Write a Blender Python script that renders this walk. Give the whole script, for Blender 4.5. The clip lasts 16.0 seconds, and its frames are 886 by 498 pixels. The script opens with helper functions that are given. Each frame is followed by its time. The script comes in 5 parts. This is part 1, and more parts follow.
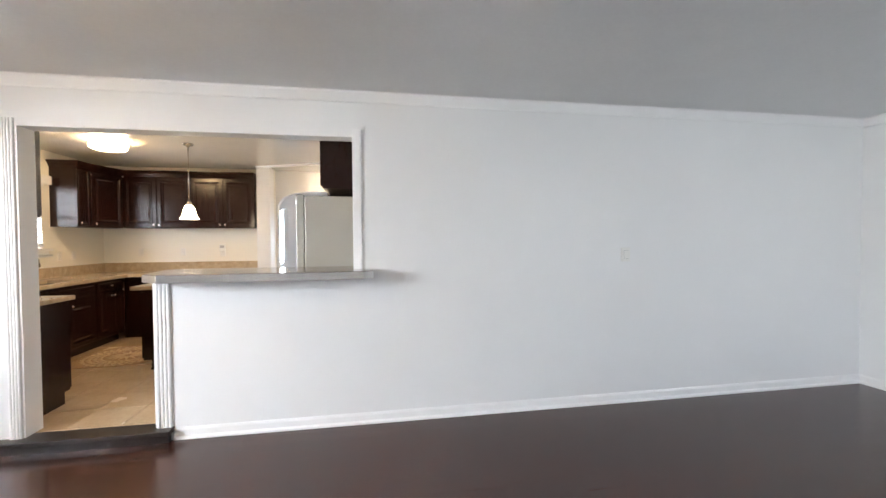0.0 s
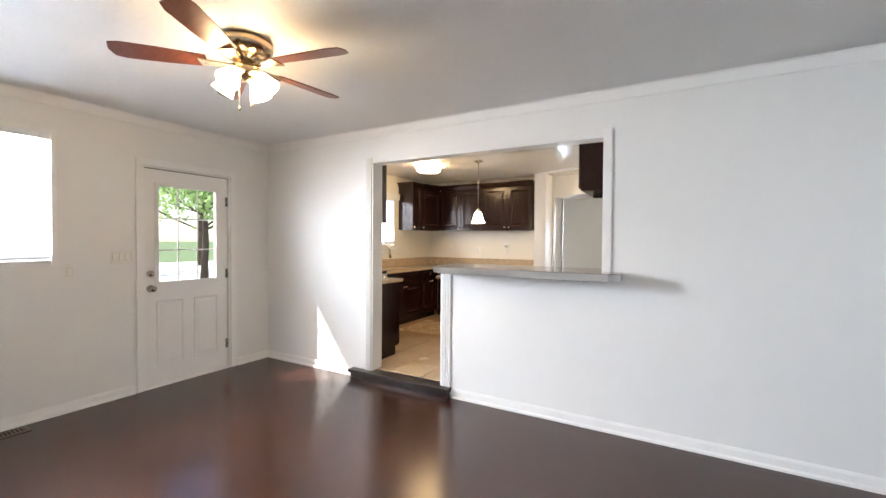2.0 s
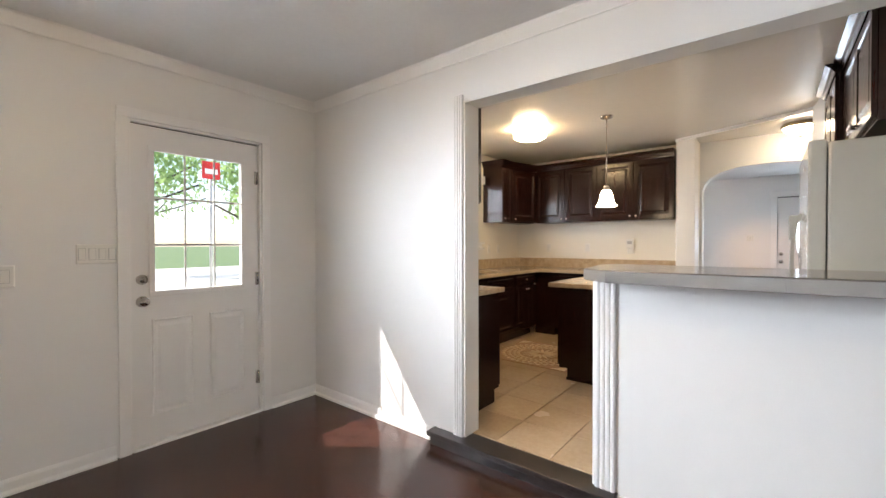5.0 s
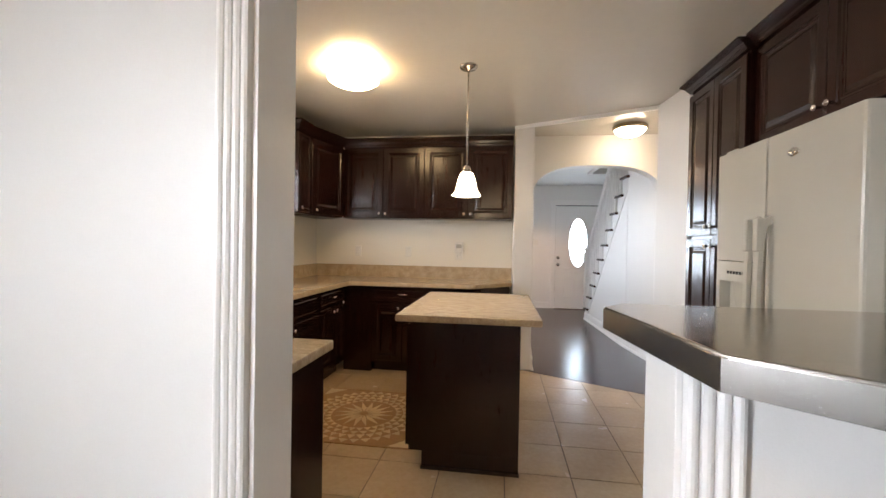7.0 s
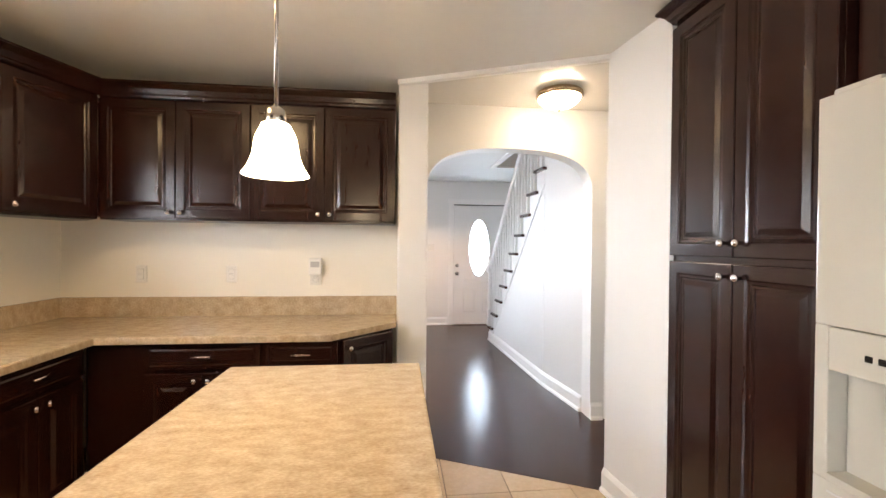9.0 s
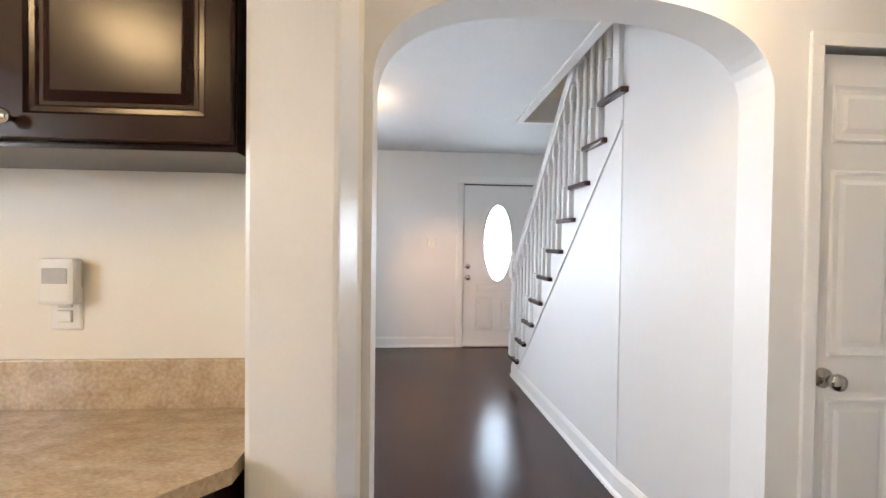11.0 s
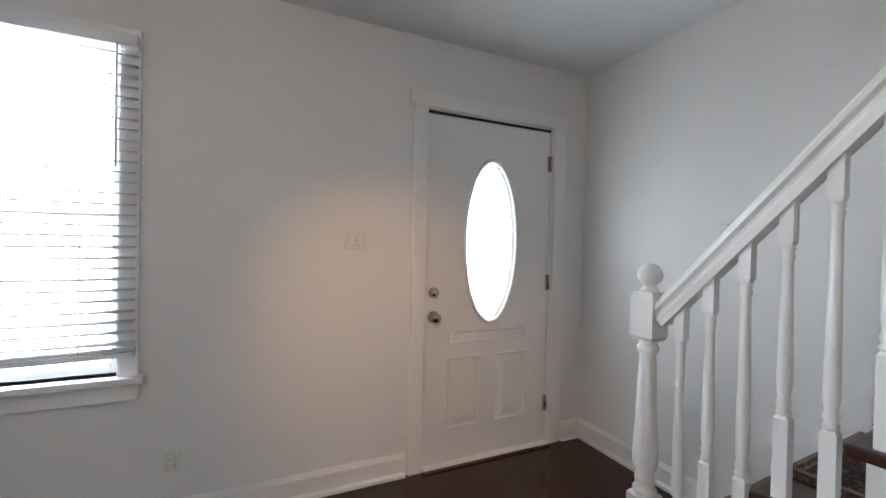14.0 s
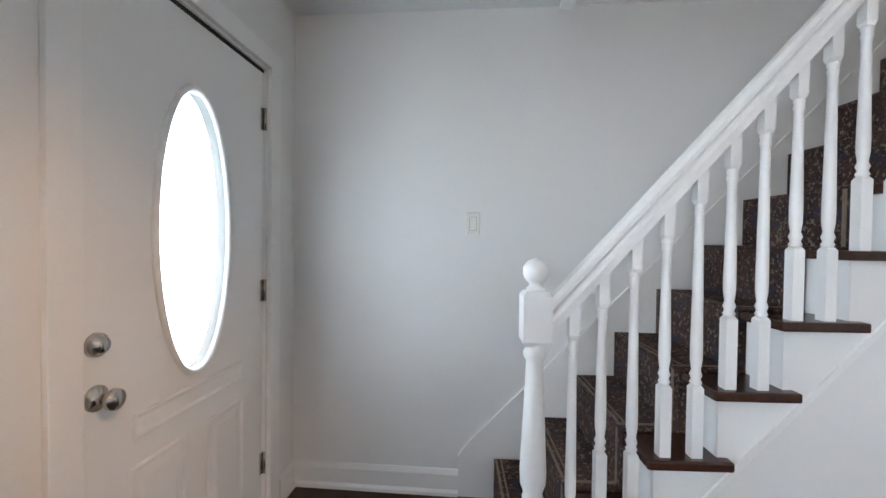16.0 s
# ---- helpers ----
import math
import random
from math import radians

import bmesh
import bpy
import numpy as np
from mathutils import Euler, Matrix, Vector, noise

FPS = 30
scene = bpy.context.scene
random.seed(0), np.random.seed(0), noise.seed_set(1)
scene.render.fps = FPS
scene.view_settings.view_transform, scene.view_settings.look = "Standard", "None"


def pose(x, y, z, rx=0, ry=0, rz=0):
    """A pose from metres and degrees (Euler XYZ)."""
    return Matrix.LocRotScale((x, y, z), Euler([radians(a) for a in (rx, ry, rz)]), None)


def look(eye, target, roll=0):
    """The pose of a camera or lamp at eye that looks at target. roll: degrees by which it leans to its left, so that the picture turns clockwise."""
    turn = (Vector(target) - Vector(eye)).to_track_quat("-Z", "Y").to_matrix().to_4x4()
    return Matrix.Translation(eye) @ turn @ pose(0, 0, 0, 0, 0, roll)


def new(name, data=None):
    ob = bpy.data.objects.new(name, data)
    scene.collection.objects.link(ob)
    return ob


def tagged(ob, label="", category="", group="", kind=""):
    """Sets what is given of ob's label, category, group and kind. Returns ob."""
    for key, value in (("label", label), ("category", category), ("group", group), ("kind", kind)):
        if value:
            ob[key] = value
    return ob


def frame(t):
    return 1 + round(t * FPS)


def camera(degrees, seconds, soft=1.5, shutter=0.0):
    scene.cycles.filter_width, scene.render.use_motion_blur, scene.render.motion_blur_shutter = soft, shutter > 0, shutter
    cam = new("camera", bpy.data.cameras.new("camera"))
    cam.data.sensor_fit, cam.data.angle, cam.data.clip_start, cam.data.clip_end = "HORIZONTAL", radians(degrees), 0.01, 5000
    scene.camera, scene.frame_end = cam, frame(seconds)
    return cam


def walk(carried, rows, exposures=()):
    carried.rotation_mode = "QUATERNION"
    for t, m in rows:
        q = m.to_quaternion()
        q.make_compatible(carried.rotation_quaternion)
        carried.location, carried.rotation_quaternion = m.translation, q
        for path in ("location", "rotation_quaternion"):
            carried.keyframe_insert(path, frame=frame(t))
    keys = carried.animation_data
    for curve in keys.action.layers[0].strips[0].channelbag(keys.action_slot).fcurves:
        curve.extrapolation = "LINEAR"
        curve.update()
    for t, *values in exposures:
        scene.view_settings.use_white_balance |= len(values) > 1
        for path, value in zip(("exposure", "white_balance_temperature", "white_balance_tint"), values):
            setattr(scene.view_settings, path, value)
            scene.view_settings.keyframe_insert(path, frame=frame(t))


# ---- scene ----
cam = camera(94.6, 16.0)
PATH = [
    (0, (0.622, 0.325, 1.410), (0.966, 2.295, 1.363), -0.4),
    (0.5, (0.745, 0.339, 1.418), (0.742, 2.338, 1.373), -0.3),
    (1, (0.890, 0.265, 1.417), (0.487, 2.223, 1.377), 0.1),
    (1.5, (0.965, 0.246, 1.426), (0.238, 2.109, 1.386), 0.1),
    (2, (0.963, 0.270, 1.409), (-0.027, 2.008, 1.370), 0.4),
    (2.5, (0.954, 0.270, 1.407), (-0.212, 1.895, 1.361), 0.3),
    (3, (0.914, 0.303, 1.401), (-0.405, 1.805, 1.352), 0.4),
    (3.2, (0.886, 0.351, 1.390), (-0.495, 1.798, 1.345), 0.3),
    (5.3, (-0.374, 1.616, 1.304), (-1.569, 3.22, 1.27), 0.0),
    (5.5, (-0.481, 1.737, 1.327), (-1.603, 3.392, 1.271), 0.6),
    (6, (-0.831, 2.076, 1.317), (-1.712, 3.871, 1.281), 0.8),
    (6.5, (-1.066, 2.382, 1.339), (-1.658, 4.292, 1.305), 1.2),
    (7, (-1.202, 2.737, 1.338), (-1.484, 4.717, 1.315), 1.0),
    (7.5, (-1.249, 3.053, 1.341), (-1.352, 5.051, 1.328), 0.9),
    (8, (-1.234, 3.428, 1.394), (-1.186, 5.427, 1.377), 0.8),
    (8.5, (-1.175, 3.831, 1.446), (-1.017, 5.824, 1.426), 0.8),
    (9, (-1.08, 4.216, 1.465), (-0.862, 6.204, 1.444), 0.5),
    (9.5, (-0.923, 4.663, 1.457), (-0.681, 6.649, 1.436), 0.3),
    (10, (-0.754, 5.08, 1.404), (-0.517, 7.066, 1.393), -0.0),
    (10.2, (-0.725, 5.242, 1.401), (-0.515, 7.231, 1.387), 0.1),
    (12.3, (-0.732, 7.546, 1.46), (-0.707, 9.545, 1.404), 0.8),
    (12.5, (-0.689, 7.774, 1.432), (-0.689, 9.774, 1.389), 0.8),
    (13, (-0.776, 8.255, 1.407), (-0.697, 10.253, 1.361), 1.1),
    (13.5, (-0.871, 8.698, 1.391), (-0.41, 10.644, 1.351), 1.3),
    (14, (-1.016, 9.026, 1.39), (-0.179, 10.842, 1.369), 1.2),
    (14.5, (-1.115, 9.346, 1.383), (0.11, 10.926, 1.368), 0.8),
    (15, (-1.150, 9.666, 1.398), (0.408, 10.920, 1.356), 0.7),
    (15.5, (-1.157, 9.942, 1.394), (0.704, 10.672, 1.355), 0.7),
    (16, (-1.045, 10.213, 1.390), (0.948, 10.384, 1.352), 0.7),
]
EXPOSURES = [(0.0, 1.25, 6400, 13), (1.0, 1.3, 6400, 13), (3.2, 1.25, 6400, 13), (5.3, 1.05, 6400, 13), (6.5, 0.95, 6500, 14), (7.0, 0.75, 6650, 14), (7.5, 0.95, 6700, 14), (8.5, 1.35, 6650, 14), (10.2, 1.25, 6600, 14), (12.3, 0.75, 6400, 13), (13.0, 0.45, 6550, 14), (14.0, 0.3, 6700, 14), (14.5, 0.5, 6900, 14), (15.0, 0.65, 6900, 14), (15.5, 0.7, 6900, 14), (16.0, 0.55, 6500, 12)]
walk(cam, [(t, look(e, g, r)) for t, e, g, r in PATH], EXPOSURES)

# ---- world, sun and daylight ----
world = bpy.data.worlds.new("world")
scene.world = world
world.use_nodes = True
_bg = world.node_tree.nodes["Background"]
_sky = world.node_tree.nodes.new("ShaderNodeTexSky")
_sky.sky_type, _sky.sun_disc = "NISHITA", False
_sky.sun_elevation, _sky.sun_rotation = radians(48), radians(-126)
world.node_tree.links.new(_sky.outputs[0], _bg.inputs[0])
_bg.inputs[1].default_value = 0.15

SUN_DIR = Vector((1.1, 0.80, -1.50))
sun = new("sun", bpy.data.lights.new("sun", "SUN"))
sun.data.energy, sun.data.angle, sun.data.color = 5.0, radians(0.5), (1.0, 0.95, 0.88)
sun.matrix_world = look((0, 0, 0), SUN_DIR)


def daylight(name, eye, target, w, h, watts, color=(0.86, 0.93, 1.0)):
    """Sky light in a window's opening."""
    ob = new(name, bpy.data.lights.new(name, "AREA"))
    ob.data.shape, ob.data.size, ob.data.size_y = "RECTANGLE", w, h
    ob.data.energy, ob.data.color = watts, color
    ob.matrix_world = look(eye, target)
    return ob


daylight("sky_living_window", (-3.49, 1.035, 1.74), (0, 1.035, 1.5), 1.0, 1.0, 190)
daylight("sky_kitchen_window", (-3.49, 5.40, 1.78), (0, 5.4, 1.5), 1.3, 0.85, 20)
daylight("sky_front_window", (-2.13, 11.39, 1.48), (-2.13, 0, 1.3), 1.2, 1.4, 66, (0.74, 0.87, 1.0))
daylight("sky_front_door", (0.315, 11.256, 1.415), (0.315, 0, 1.2), 0.52, 1.15, 10, (0.72, 0.87, 1.0))
daylight("sky_back_window", (4.0, -2.17, 1.55), (4.0, 5, 1.2), 1.7, 1.3, 14, (0.80, 0.90, 1.0)).data.spread = radians(110)

# ---- materials ----
def mat(name, color, rough=0.5, metal=0.0, vary=0.06, scale=3.0, grain=60.0, bump=0.02, stretch=(1, 1, 1), spec=0.5, coat=0.0, random_obj=0.0, color2=None):
    """Principled surface with variation at two scales and a fine relief."""
    m = bpy.data.materials.new(name)
    m.use_nodes = True
    nt = m.node_tree
    b = nt.nodes["Principled BSDF"]
    b.inputs["Metallic"].default_value = metal
    b.inputs["Specular IOR Level"].default_value = spec
    b.inputs["Coat Weight"].default_value = coat
    tc = nt.nodes.new("ShaderNodeTexCoord")
    mp = nt.nodes.new("ShaderNodeMapping")
    mp.inputs["Scale"].default_value = stretch
    nt.links.new(tc.outputs["Object"], mp.inputs["Vector"])
    n1, n2 = nt.nodes.new("ShaderNodeTexNoise"), nt.nodes.new("ShaderNodeTexNoise")
    n1.inputs["Scale"].default_value, n2.inputs["Scale"].default_value = scale, grain
    n1.inputs["Detail"].default_value, n2.inputs["Detail"].default_value = 4, 3
    for n in (n1, n2):
        nt.links.new(mp.outputs[0], n.inputs["Vector"])
    add = nt.nodes.new("ShaderNodeMath")
    add.operation = "ADD"
    nt.links.new(n1.outputs["Fac"], add.inputs[0])
    nt.links.new(n2.outputs["Fac"], add.inputs[1])
    rng = nt.nodes.new("ShaderNodeMapRange")
    rng.inputs["From Min"].default_value, rng.inputs["From Max"].default_value = 0.6, 1.4
    nt.links.new(add.outputs[0], rng.inputs["Value"])
    mix = nt.nodes.new("ShaderNodeMix")
    mix.data_type = "RGBA"
    c2 = color2 or tuple(min(1, c * (1 + vary)) for c in color)
    c1 = color if color2 else tuple(c * (1 - vary) for c in color)
    mix.inputs["A"].default_value, mix.inputs["B"].default_value = (*c1, 1), (*c2, 1)
    nt.links.new(rng.outputs[0], mix.inputs["Factor"])
    out = mix.outputs["Result"]
    if random_obj:
        info = nt.nodes.new("ShaderNodeObjectInfo")
        far = nt.nodes.new("ShaderNodeVectorMath")
        far.operation = "SCALE"
        far.inputs[0].default_value = (37.0, 53.0, 0.0)
        nt.links.new(info.outputs["Random"], far.inputs["Scale"])
        nt.links.new(far.outputs[0], mp.inputs["Location"])
        hsv = nt.nodes.new("ShaderNodeHueSaturation")
        r2 = nt.nodes.new("ShaderNodeMapRange")
        r2.inputs["To Min"].default_value, r2.inputs["To Max"].default_value = 1 - random_obj, 1 + random_obj
        nt.links.new(info.outputs["Random"], r2.inputs["Value"])
        nt.links.new(r2.outputs[0], hsv.inputs["Value"])
        nt.links.new(out, hsv.inputs["Color"])
        out = hsv.outputs[0]
    nt.links.new(out, b.inputs["Base Color"])
    rr = nt.nodes.new("ShaderNodeMapRange")
    rr.inputs["To Min"].default_value, rr.inputs["To Max"].default_value = rough * 0.85, min(1, rough * 1.15)
    nt.links.new(n1.outputs["Fac"], rr.inputs["Value"])
    nt.links.new(rr.outputs[0], b.inputs["Roughness"])
    bp = nt.nodes.new("ShaderNodeBump")
    bp.inputs["Strength"].default_value, bp.inputs["Distance"].default_value = min(1.0, bump * 10), 0.002
    nt.links.new(n2.outputs["Fac"], bp.inputs["Height"])
    nt.links.new(bp.outputs[0], b.inputs["Normal"])
    return m


def glow(name, color, strength):
    m = bpy.data.materials.new(name)
    m.use_nodes = True
    b = m.node_tree.nodes["Principled BSDF"]
    b.inputs["Base Color"].default_value = (0.9, 0.88, 0.84, 1)
    b.inputs["Emission Color"].default_value = (*color, 1)
    b.inputs["Emission Strength"].default_value = strength
    b.inputs["Roughness"].default_value = 0.3
    return m


def glass(name, tint=(1, 1, 1), rough=0.0):
    m = bpy.data.materials.new(name)
    m.use_nodes = True
    b = m.node_tree.nodes["Principled BSDF"]
    b.inputs["Base Color"].default_value = (*tint, 1)
    b.inputs["Transmission Weight"].default_value = 1.0
    b.inputs["Roughness"].default_value = rough
    b.inputs["IOR"].default_value = 1.1
    return m


def plank_floor(name, c1, c2, width, rough):
    """Dark boards along x with thin seams, grain and long-range sheen changes."""
    m = mat(name, c1, rough, 0, color2=c2, scale=2.2, grain=40, bump=0.012, stretch=(0.6, 6, 1), coat=0.0)
    nt = m.node_tree
    b = nt.nodes["Principled BSDF"]
    tc = nt.nodes.new("ShaderNodeTexCoord")
    br = nt.nodes.new("ShaderNodeTexBrick")
    br.offset = 0.37
    br.inputs["Color1"].default_value, br.inputs["Color2"].default_value = (0.75, 0.75, 0.75, 1), (1.2, 1.15, 1.1, 1)
    br.inputs["Mortar"].default_value = (0.45, 0.42, 0.4, 1)
    br.inputs["Scale"].default_value = 1.0
    br.inputs["Mortar Size"].default_value = 0.0015
    br.inputs["Brick Width"].default_value, br.inputs["Row Height"].default_value = 1.1, width
    nt.links.new(tc.outputs["Object"], br.inputs["Vector"])
    old = b.inputs["Base Color"].links[0].from_socket
    mul = nt.nodes.new("ShaderNodeMix")
    mul.data_type, mul.blend_type = "RGBA", "MULTIPLY"
    mul.inputs["Factor"].default_value = 0.75
    nt.links.new(old, mul.inputs["A"])
    nt.links.new(br.outputs["Color"], mul.inputs["B"])
    nt.links.new(mul.outputs["Result"], b.inputs["Base Color"])
    return m


def granite(name):
    m = mat(name, (0.36, 0.255, 0.15), 0.12, 0, color2=(0.64, 0.52, 0.36), scale=17, grain=90, bump=0.002, stretch=(1.0, 2.0, 1))
    return m


def carpet(name):
    """Worn woven runner: navy and brown ground with tan motifs and flecks."""
    m = mat(name, (0.012, 0.011, 0.016), 0.95, color2=(0.10, 0.058, 0.042), scale=9, grain=90, bump=0.09, spec=0.1)
    nt = m.node_tree
    b = nt.nodes["Principled BSDF"]
    tc = nt.nodes.new("ShaderNodeTexCoord")
    old = b.inputs["Base Color"].links[0].from_socket
    for kind, scale, lo, hi, color in (("v", 48.0, 0.20, 0.34, (0.15, 0.105, 0.08, 1)), ("n", 60.0, 0.58, 0.66, (0.22, 0.18, 0.15, 1)), ("n", 15.0, 0.58, 0.63, (0.045, 0.04, 0.055, 1))):
        tex = nt.nodes.new("ShaderNodeTexVoronoi" if kind == "v" else "ShaderNodeTexNoise")
        tex.inputs["Scale"].default_value = scale
        nt.links.new(tc.outputs["Object"], tex.inputs["Vector"])
        rg_ = nt.nodes.new("ShaderNodeMapRange")
        rg_.inputs["From Min"].default_value, rg_.inputs["From Max"].default_value = (hi, lo) if kind == "v" else (lo, hi)
        rg_.inputs["To Max"].default_value = 0.8
        nt.links.new(tex.outputs["Distance" if kind == "v" else "Fac"], rg_.inputs["Value"])
        mx = nt.nodes.new("ShaderNodeMix")
        mx.data_type = "RGBA"
        nt.links.new(rg_.outputs[0], mx.inputs["Factor"])
        nt.links.new(old, mx.inputs["A"])
        mx.inputs["B"].default_value = color
        old = mx.outputs["Result"]
    nt.links.new(old, b.inputs["Base Color"])
    return m


M_WALL = mat("white_wall_paint", (0.80, 0.79, 0.77), 0.46, vary=0.02, scale=1.2, grain=180, bump=0.012)
M_KWALL = mat("cream_wall_paint", (0.82, 0.78, 0.69), 0.45, vary=0.02, scale=1.2, grain=160, bump=0.012)
M_CEIL = mat("ceiling_paint", (0.74, 0.74, 0.73), 0.6, vary=0.03, scale=5, grain=38, bump=0.06)
M_KCEIL = mat("satin_ceiling_paint", (0.76, 0.73, 0.67), 0.22, vary=0.02, scale=1.5, grain=20, bump=0.01)
M_TRIM = mat("white_trim_gloss", (0.84, 0.83, 0.81), 0.3, vary=0.02, scale=4, grain=90, bump=0.006)
M_DOOR = mat("white_door_paint", (0.82, 0.81, 0.79), 0.35, vary=0.02, scale=3, grain=120, bump=0.008)
M_FLOOR = plank_floor("dark_wood_floor", (0.026, 0.0085, 0.0055), (0.060, 0.021, 0.0135), 0.12, 0.21)
M_TREAD = mat("dark_stained_wood", (0.030, 0.010, 0.006), 0.25, color2=(0.07, 0.024, 0.014), scale=6, grain=70, stretch=(8, 1, 1), bump=0.01)
M_STEP = mat("worn_black_wood", (0.012, 0.009, 0.008), 0.3, color2=(0.035, 0.026, 0.022), scale=7, grain=60, stretch=(1, 6, 1), bump=0.015)
M_CAB = mat("espresso_cabinet_wood", (0.0165, 0.0050, 0.0033), 0.23, color2=(0.0265, 0.0082, 0.0052), scale=4, grain=30, stretch=(6, 6, 0.7), bump=0.0015, coat=0.03, spec=0.42)
M_GRANITE = granite("beige_granite")
M_TILE = mat("beige_ceramic_tile", (0.50, 0.365, 0.225), 0.26, color2=(0.60, 0.455, 0.30), scale=3.5, grain=40, bump=0.008, random_obj=0.05)
M_GROUT = mat("grey_brown_grout", (0.20, 0.15, 0.11), 0.9, vary=0.2, scale=8, grain=120, bump=0.05)
M_MOS_L = mat("cream_mosaic_stone", (0.68, 0.54, 0.35), 0.35, vary=0.12, scale=8, grain=70, bump=0.01, random_obj=0.12)
M_MOS_D = mat("brown_mosaic_stone", (0.34, 0.19, 0.085), 0.35, vary=0.15, scale=8, grain=70, bump=0.01, random_obj=0.15)
M_STEEL = mat("brushed_stainless", (0.62, 0.61, 0.59), 0.24, 1.0, vary=0.08, scale=4, grain=120, stretch=(1, 12, 12), bump=0.008)
M_BARTOP = mat("stainless_bar_top", (0.42, 0.39, 0.36), 0.14, 1.0, vary=0.12, scale=5, grain=90, stretch=(1, 5, 5), bump=0.004)
M_NICKEL = mat("brushed_nickel", (0.55, 0.52, 0.48), 0.22, 1.0, vary=0.08, scale=20, grain=200, bump=0.004)
M_CHROME = mat("polished_knob_metal", (0.75, 0.74, 0.72), 0.12, 1.0, vary=0.04, scale=20, grain=200, bump=0.002)
M_BLACK = mat("black_enamel", (0.012, 0.012, 0.013), 0.25, vary=0.2, scale=6, grain=80, bump=0.006)
M_IRON = mat("cast_iron_grate", (0.02, 0.02, 0.02), 0.6, vary=0.25, scale=10, grain=140, bump=0.05)
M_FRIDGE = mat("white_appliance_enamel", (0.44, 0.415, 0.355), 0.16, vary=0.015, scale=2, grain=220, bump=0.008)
M_PLASTIC = mat("grey_plastic", (0.45, 0.44, 0.42), 0.4, vary=0.05, scale=6, grain=100, bump=0.006)
M_PLATE = mat("ivory_switch_plastic", (0.80, 0.78, 0.73), 0.35, vary=0.02, scale=10, grain=100, bump=0.003)
M_BLIND = mat("white_blind_slat", (0.82, 0.84, 0.86), 0.45, vary=0.02, scale=6, grain=80, bump=0.004)
M_DARK = mat("dark_gap", (0.02, 0.018, 0.016), 0.8, vary=0.2)
M_VENT = mat("bronze_vent_metal", (0.16, 0.13, 0.11), 0.4, 0.6, vary=0.2, scale=10, grain=100, bump=0.01)
M_BLADE = mat("red_brown_fan_blade", (0.10, 0.024, 0.012), 0.32, color2=(0.19, 0.055, 0.03), scale=4, grain=40, stretch=(1, 9, 1), bump=0.006)
M_BRASS = mat("antique_brass", (0.46, 0.36, 0.24), 0.25, 1.0, vary=0.12, scale=12, grain=120, bump=0.006)
M_CARPET = carpet("dark_patterned_carpet")
M_CARPET_BAND = mat("tan_carpet_border", (0.13, 0.085, 0.06), 0.95, color2=(0.27, 0.20, 0.15), scale=30, grain=200, bump=0.09)
M_FAN_GLASS = glow("warm_fan_glass", (1.0, 0.72, 0.38), 24.0)
M_DOME_GLASS = glow("warm_dome_glass", (1.0, 0.70, 0.36), 19.0)
M_PEND_GLASS = glow("warm_pendant_glass", (1.0, 0.80, 0.52), 14.0)
M_HALL_GLASS = glow("warm_hall_glass", (1.0, 0.78, 0.52), 16.0)
M_FRONT_GLASS = glow("warm_front_glass", (1.0, 0.66, 0.36), 12.0)
M_UP_GLASS = glow("warm_landing_glass", (1.0, 0.74, 0.44), 5.0)
M_GLASS = glass("clear_glass")
M_SOAPGLASS = glass("frosted_glass", (0.95, 0.98, 1.0), 0.25)
M_GRASS = mat("lawn", (0.05, 0.10, 0.025), 0.9, color2=(0.12, 0.17, 0.05), scale=0.8, grain=9, bump=0.1)
M_PAVE = mat("pale_concrete", (0.58, 0.56, 0.52), 0.8, vary=0.1, scale=1, grain=30, bump=0.04)
M_BARK = mat("bark", (0.07, 0.05, 0.035), 0.9, vary=0.3, scale=6, grain=30, stretch=(4, 4, 1), bump=0.2)
M_LEAF = mat("leaf_green", (0.07, 0.15, 0.03), 0.4, color2=(0.15, 0.26, 0.07), scale=2, grain=10, bump=0.01)
_nt = M_LEAF.node_tree
_tr, _mx = _nt.nodes.new("ShaderNodeBsdfTranslucent"), _nt.nodes.new("ShaderNodeMixShader")
_tr.inputs["Color"].default_value = (0.42, 0.58, 0.24, 1)
_nt.links.new(_nt.nodes["Principled BSDF"].outputs[0], _mx.inputs[1])
_nt.links.new(_tr.outputs[0], _mx.inputs[2])
_nt.links.new(_mx.outputs[0], _nt.nodes["Material Output"].inputs["Surface"])
M_RED = mat("red_sign_paint", (0.6, 0.03, 0.03), 0.4, vary=0.05)
M_BRICKOUT = mat("tan_siding", (0.5, 0.47, 0.42), 0.7, vary=0.08, scale=1, grain=20, bump=0.02)


# ---- mesh helpers ----
def bm_box(bm, lo, hi, bevel=0.0):
    r = bmesh.ops.create_cube(bm, size=1.0)
    c = [(a + b) / 2 for a, b in zip(lo, hi)]
    s = [b - a for a, b in zip(lo, hi)]
    for v in r["verts"]:
        v.co = Vector((v.co.x * s[0] + c[0], v.co.y * s[1] + c[1], v.co.z * s[2] + c[2]))
    if bevel:
        edges = list({e for v in r["verts"] for e in v.link_edges})
        bmesh.ops.bevel(bm, geom=edges, offset=bevel, segments=2, affect="EDGES", profile=0.6)
    return bm


def box(lo, hi, bevel=0.0):
    return bm_box(bmesh.new(), lo, hi, bevel)


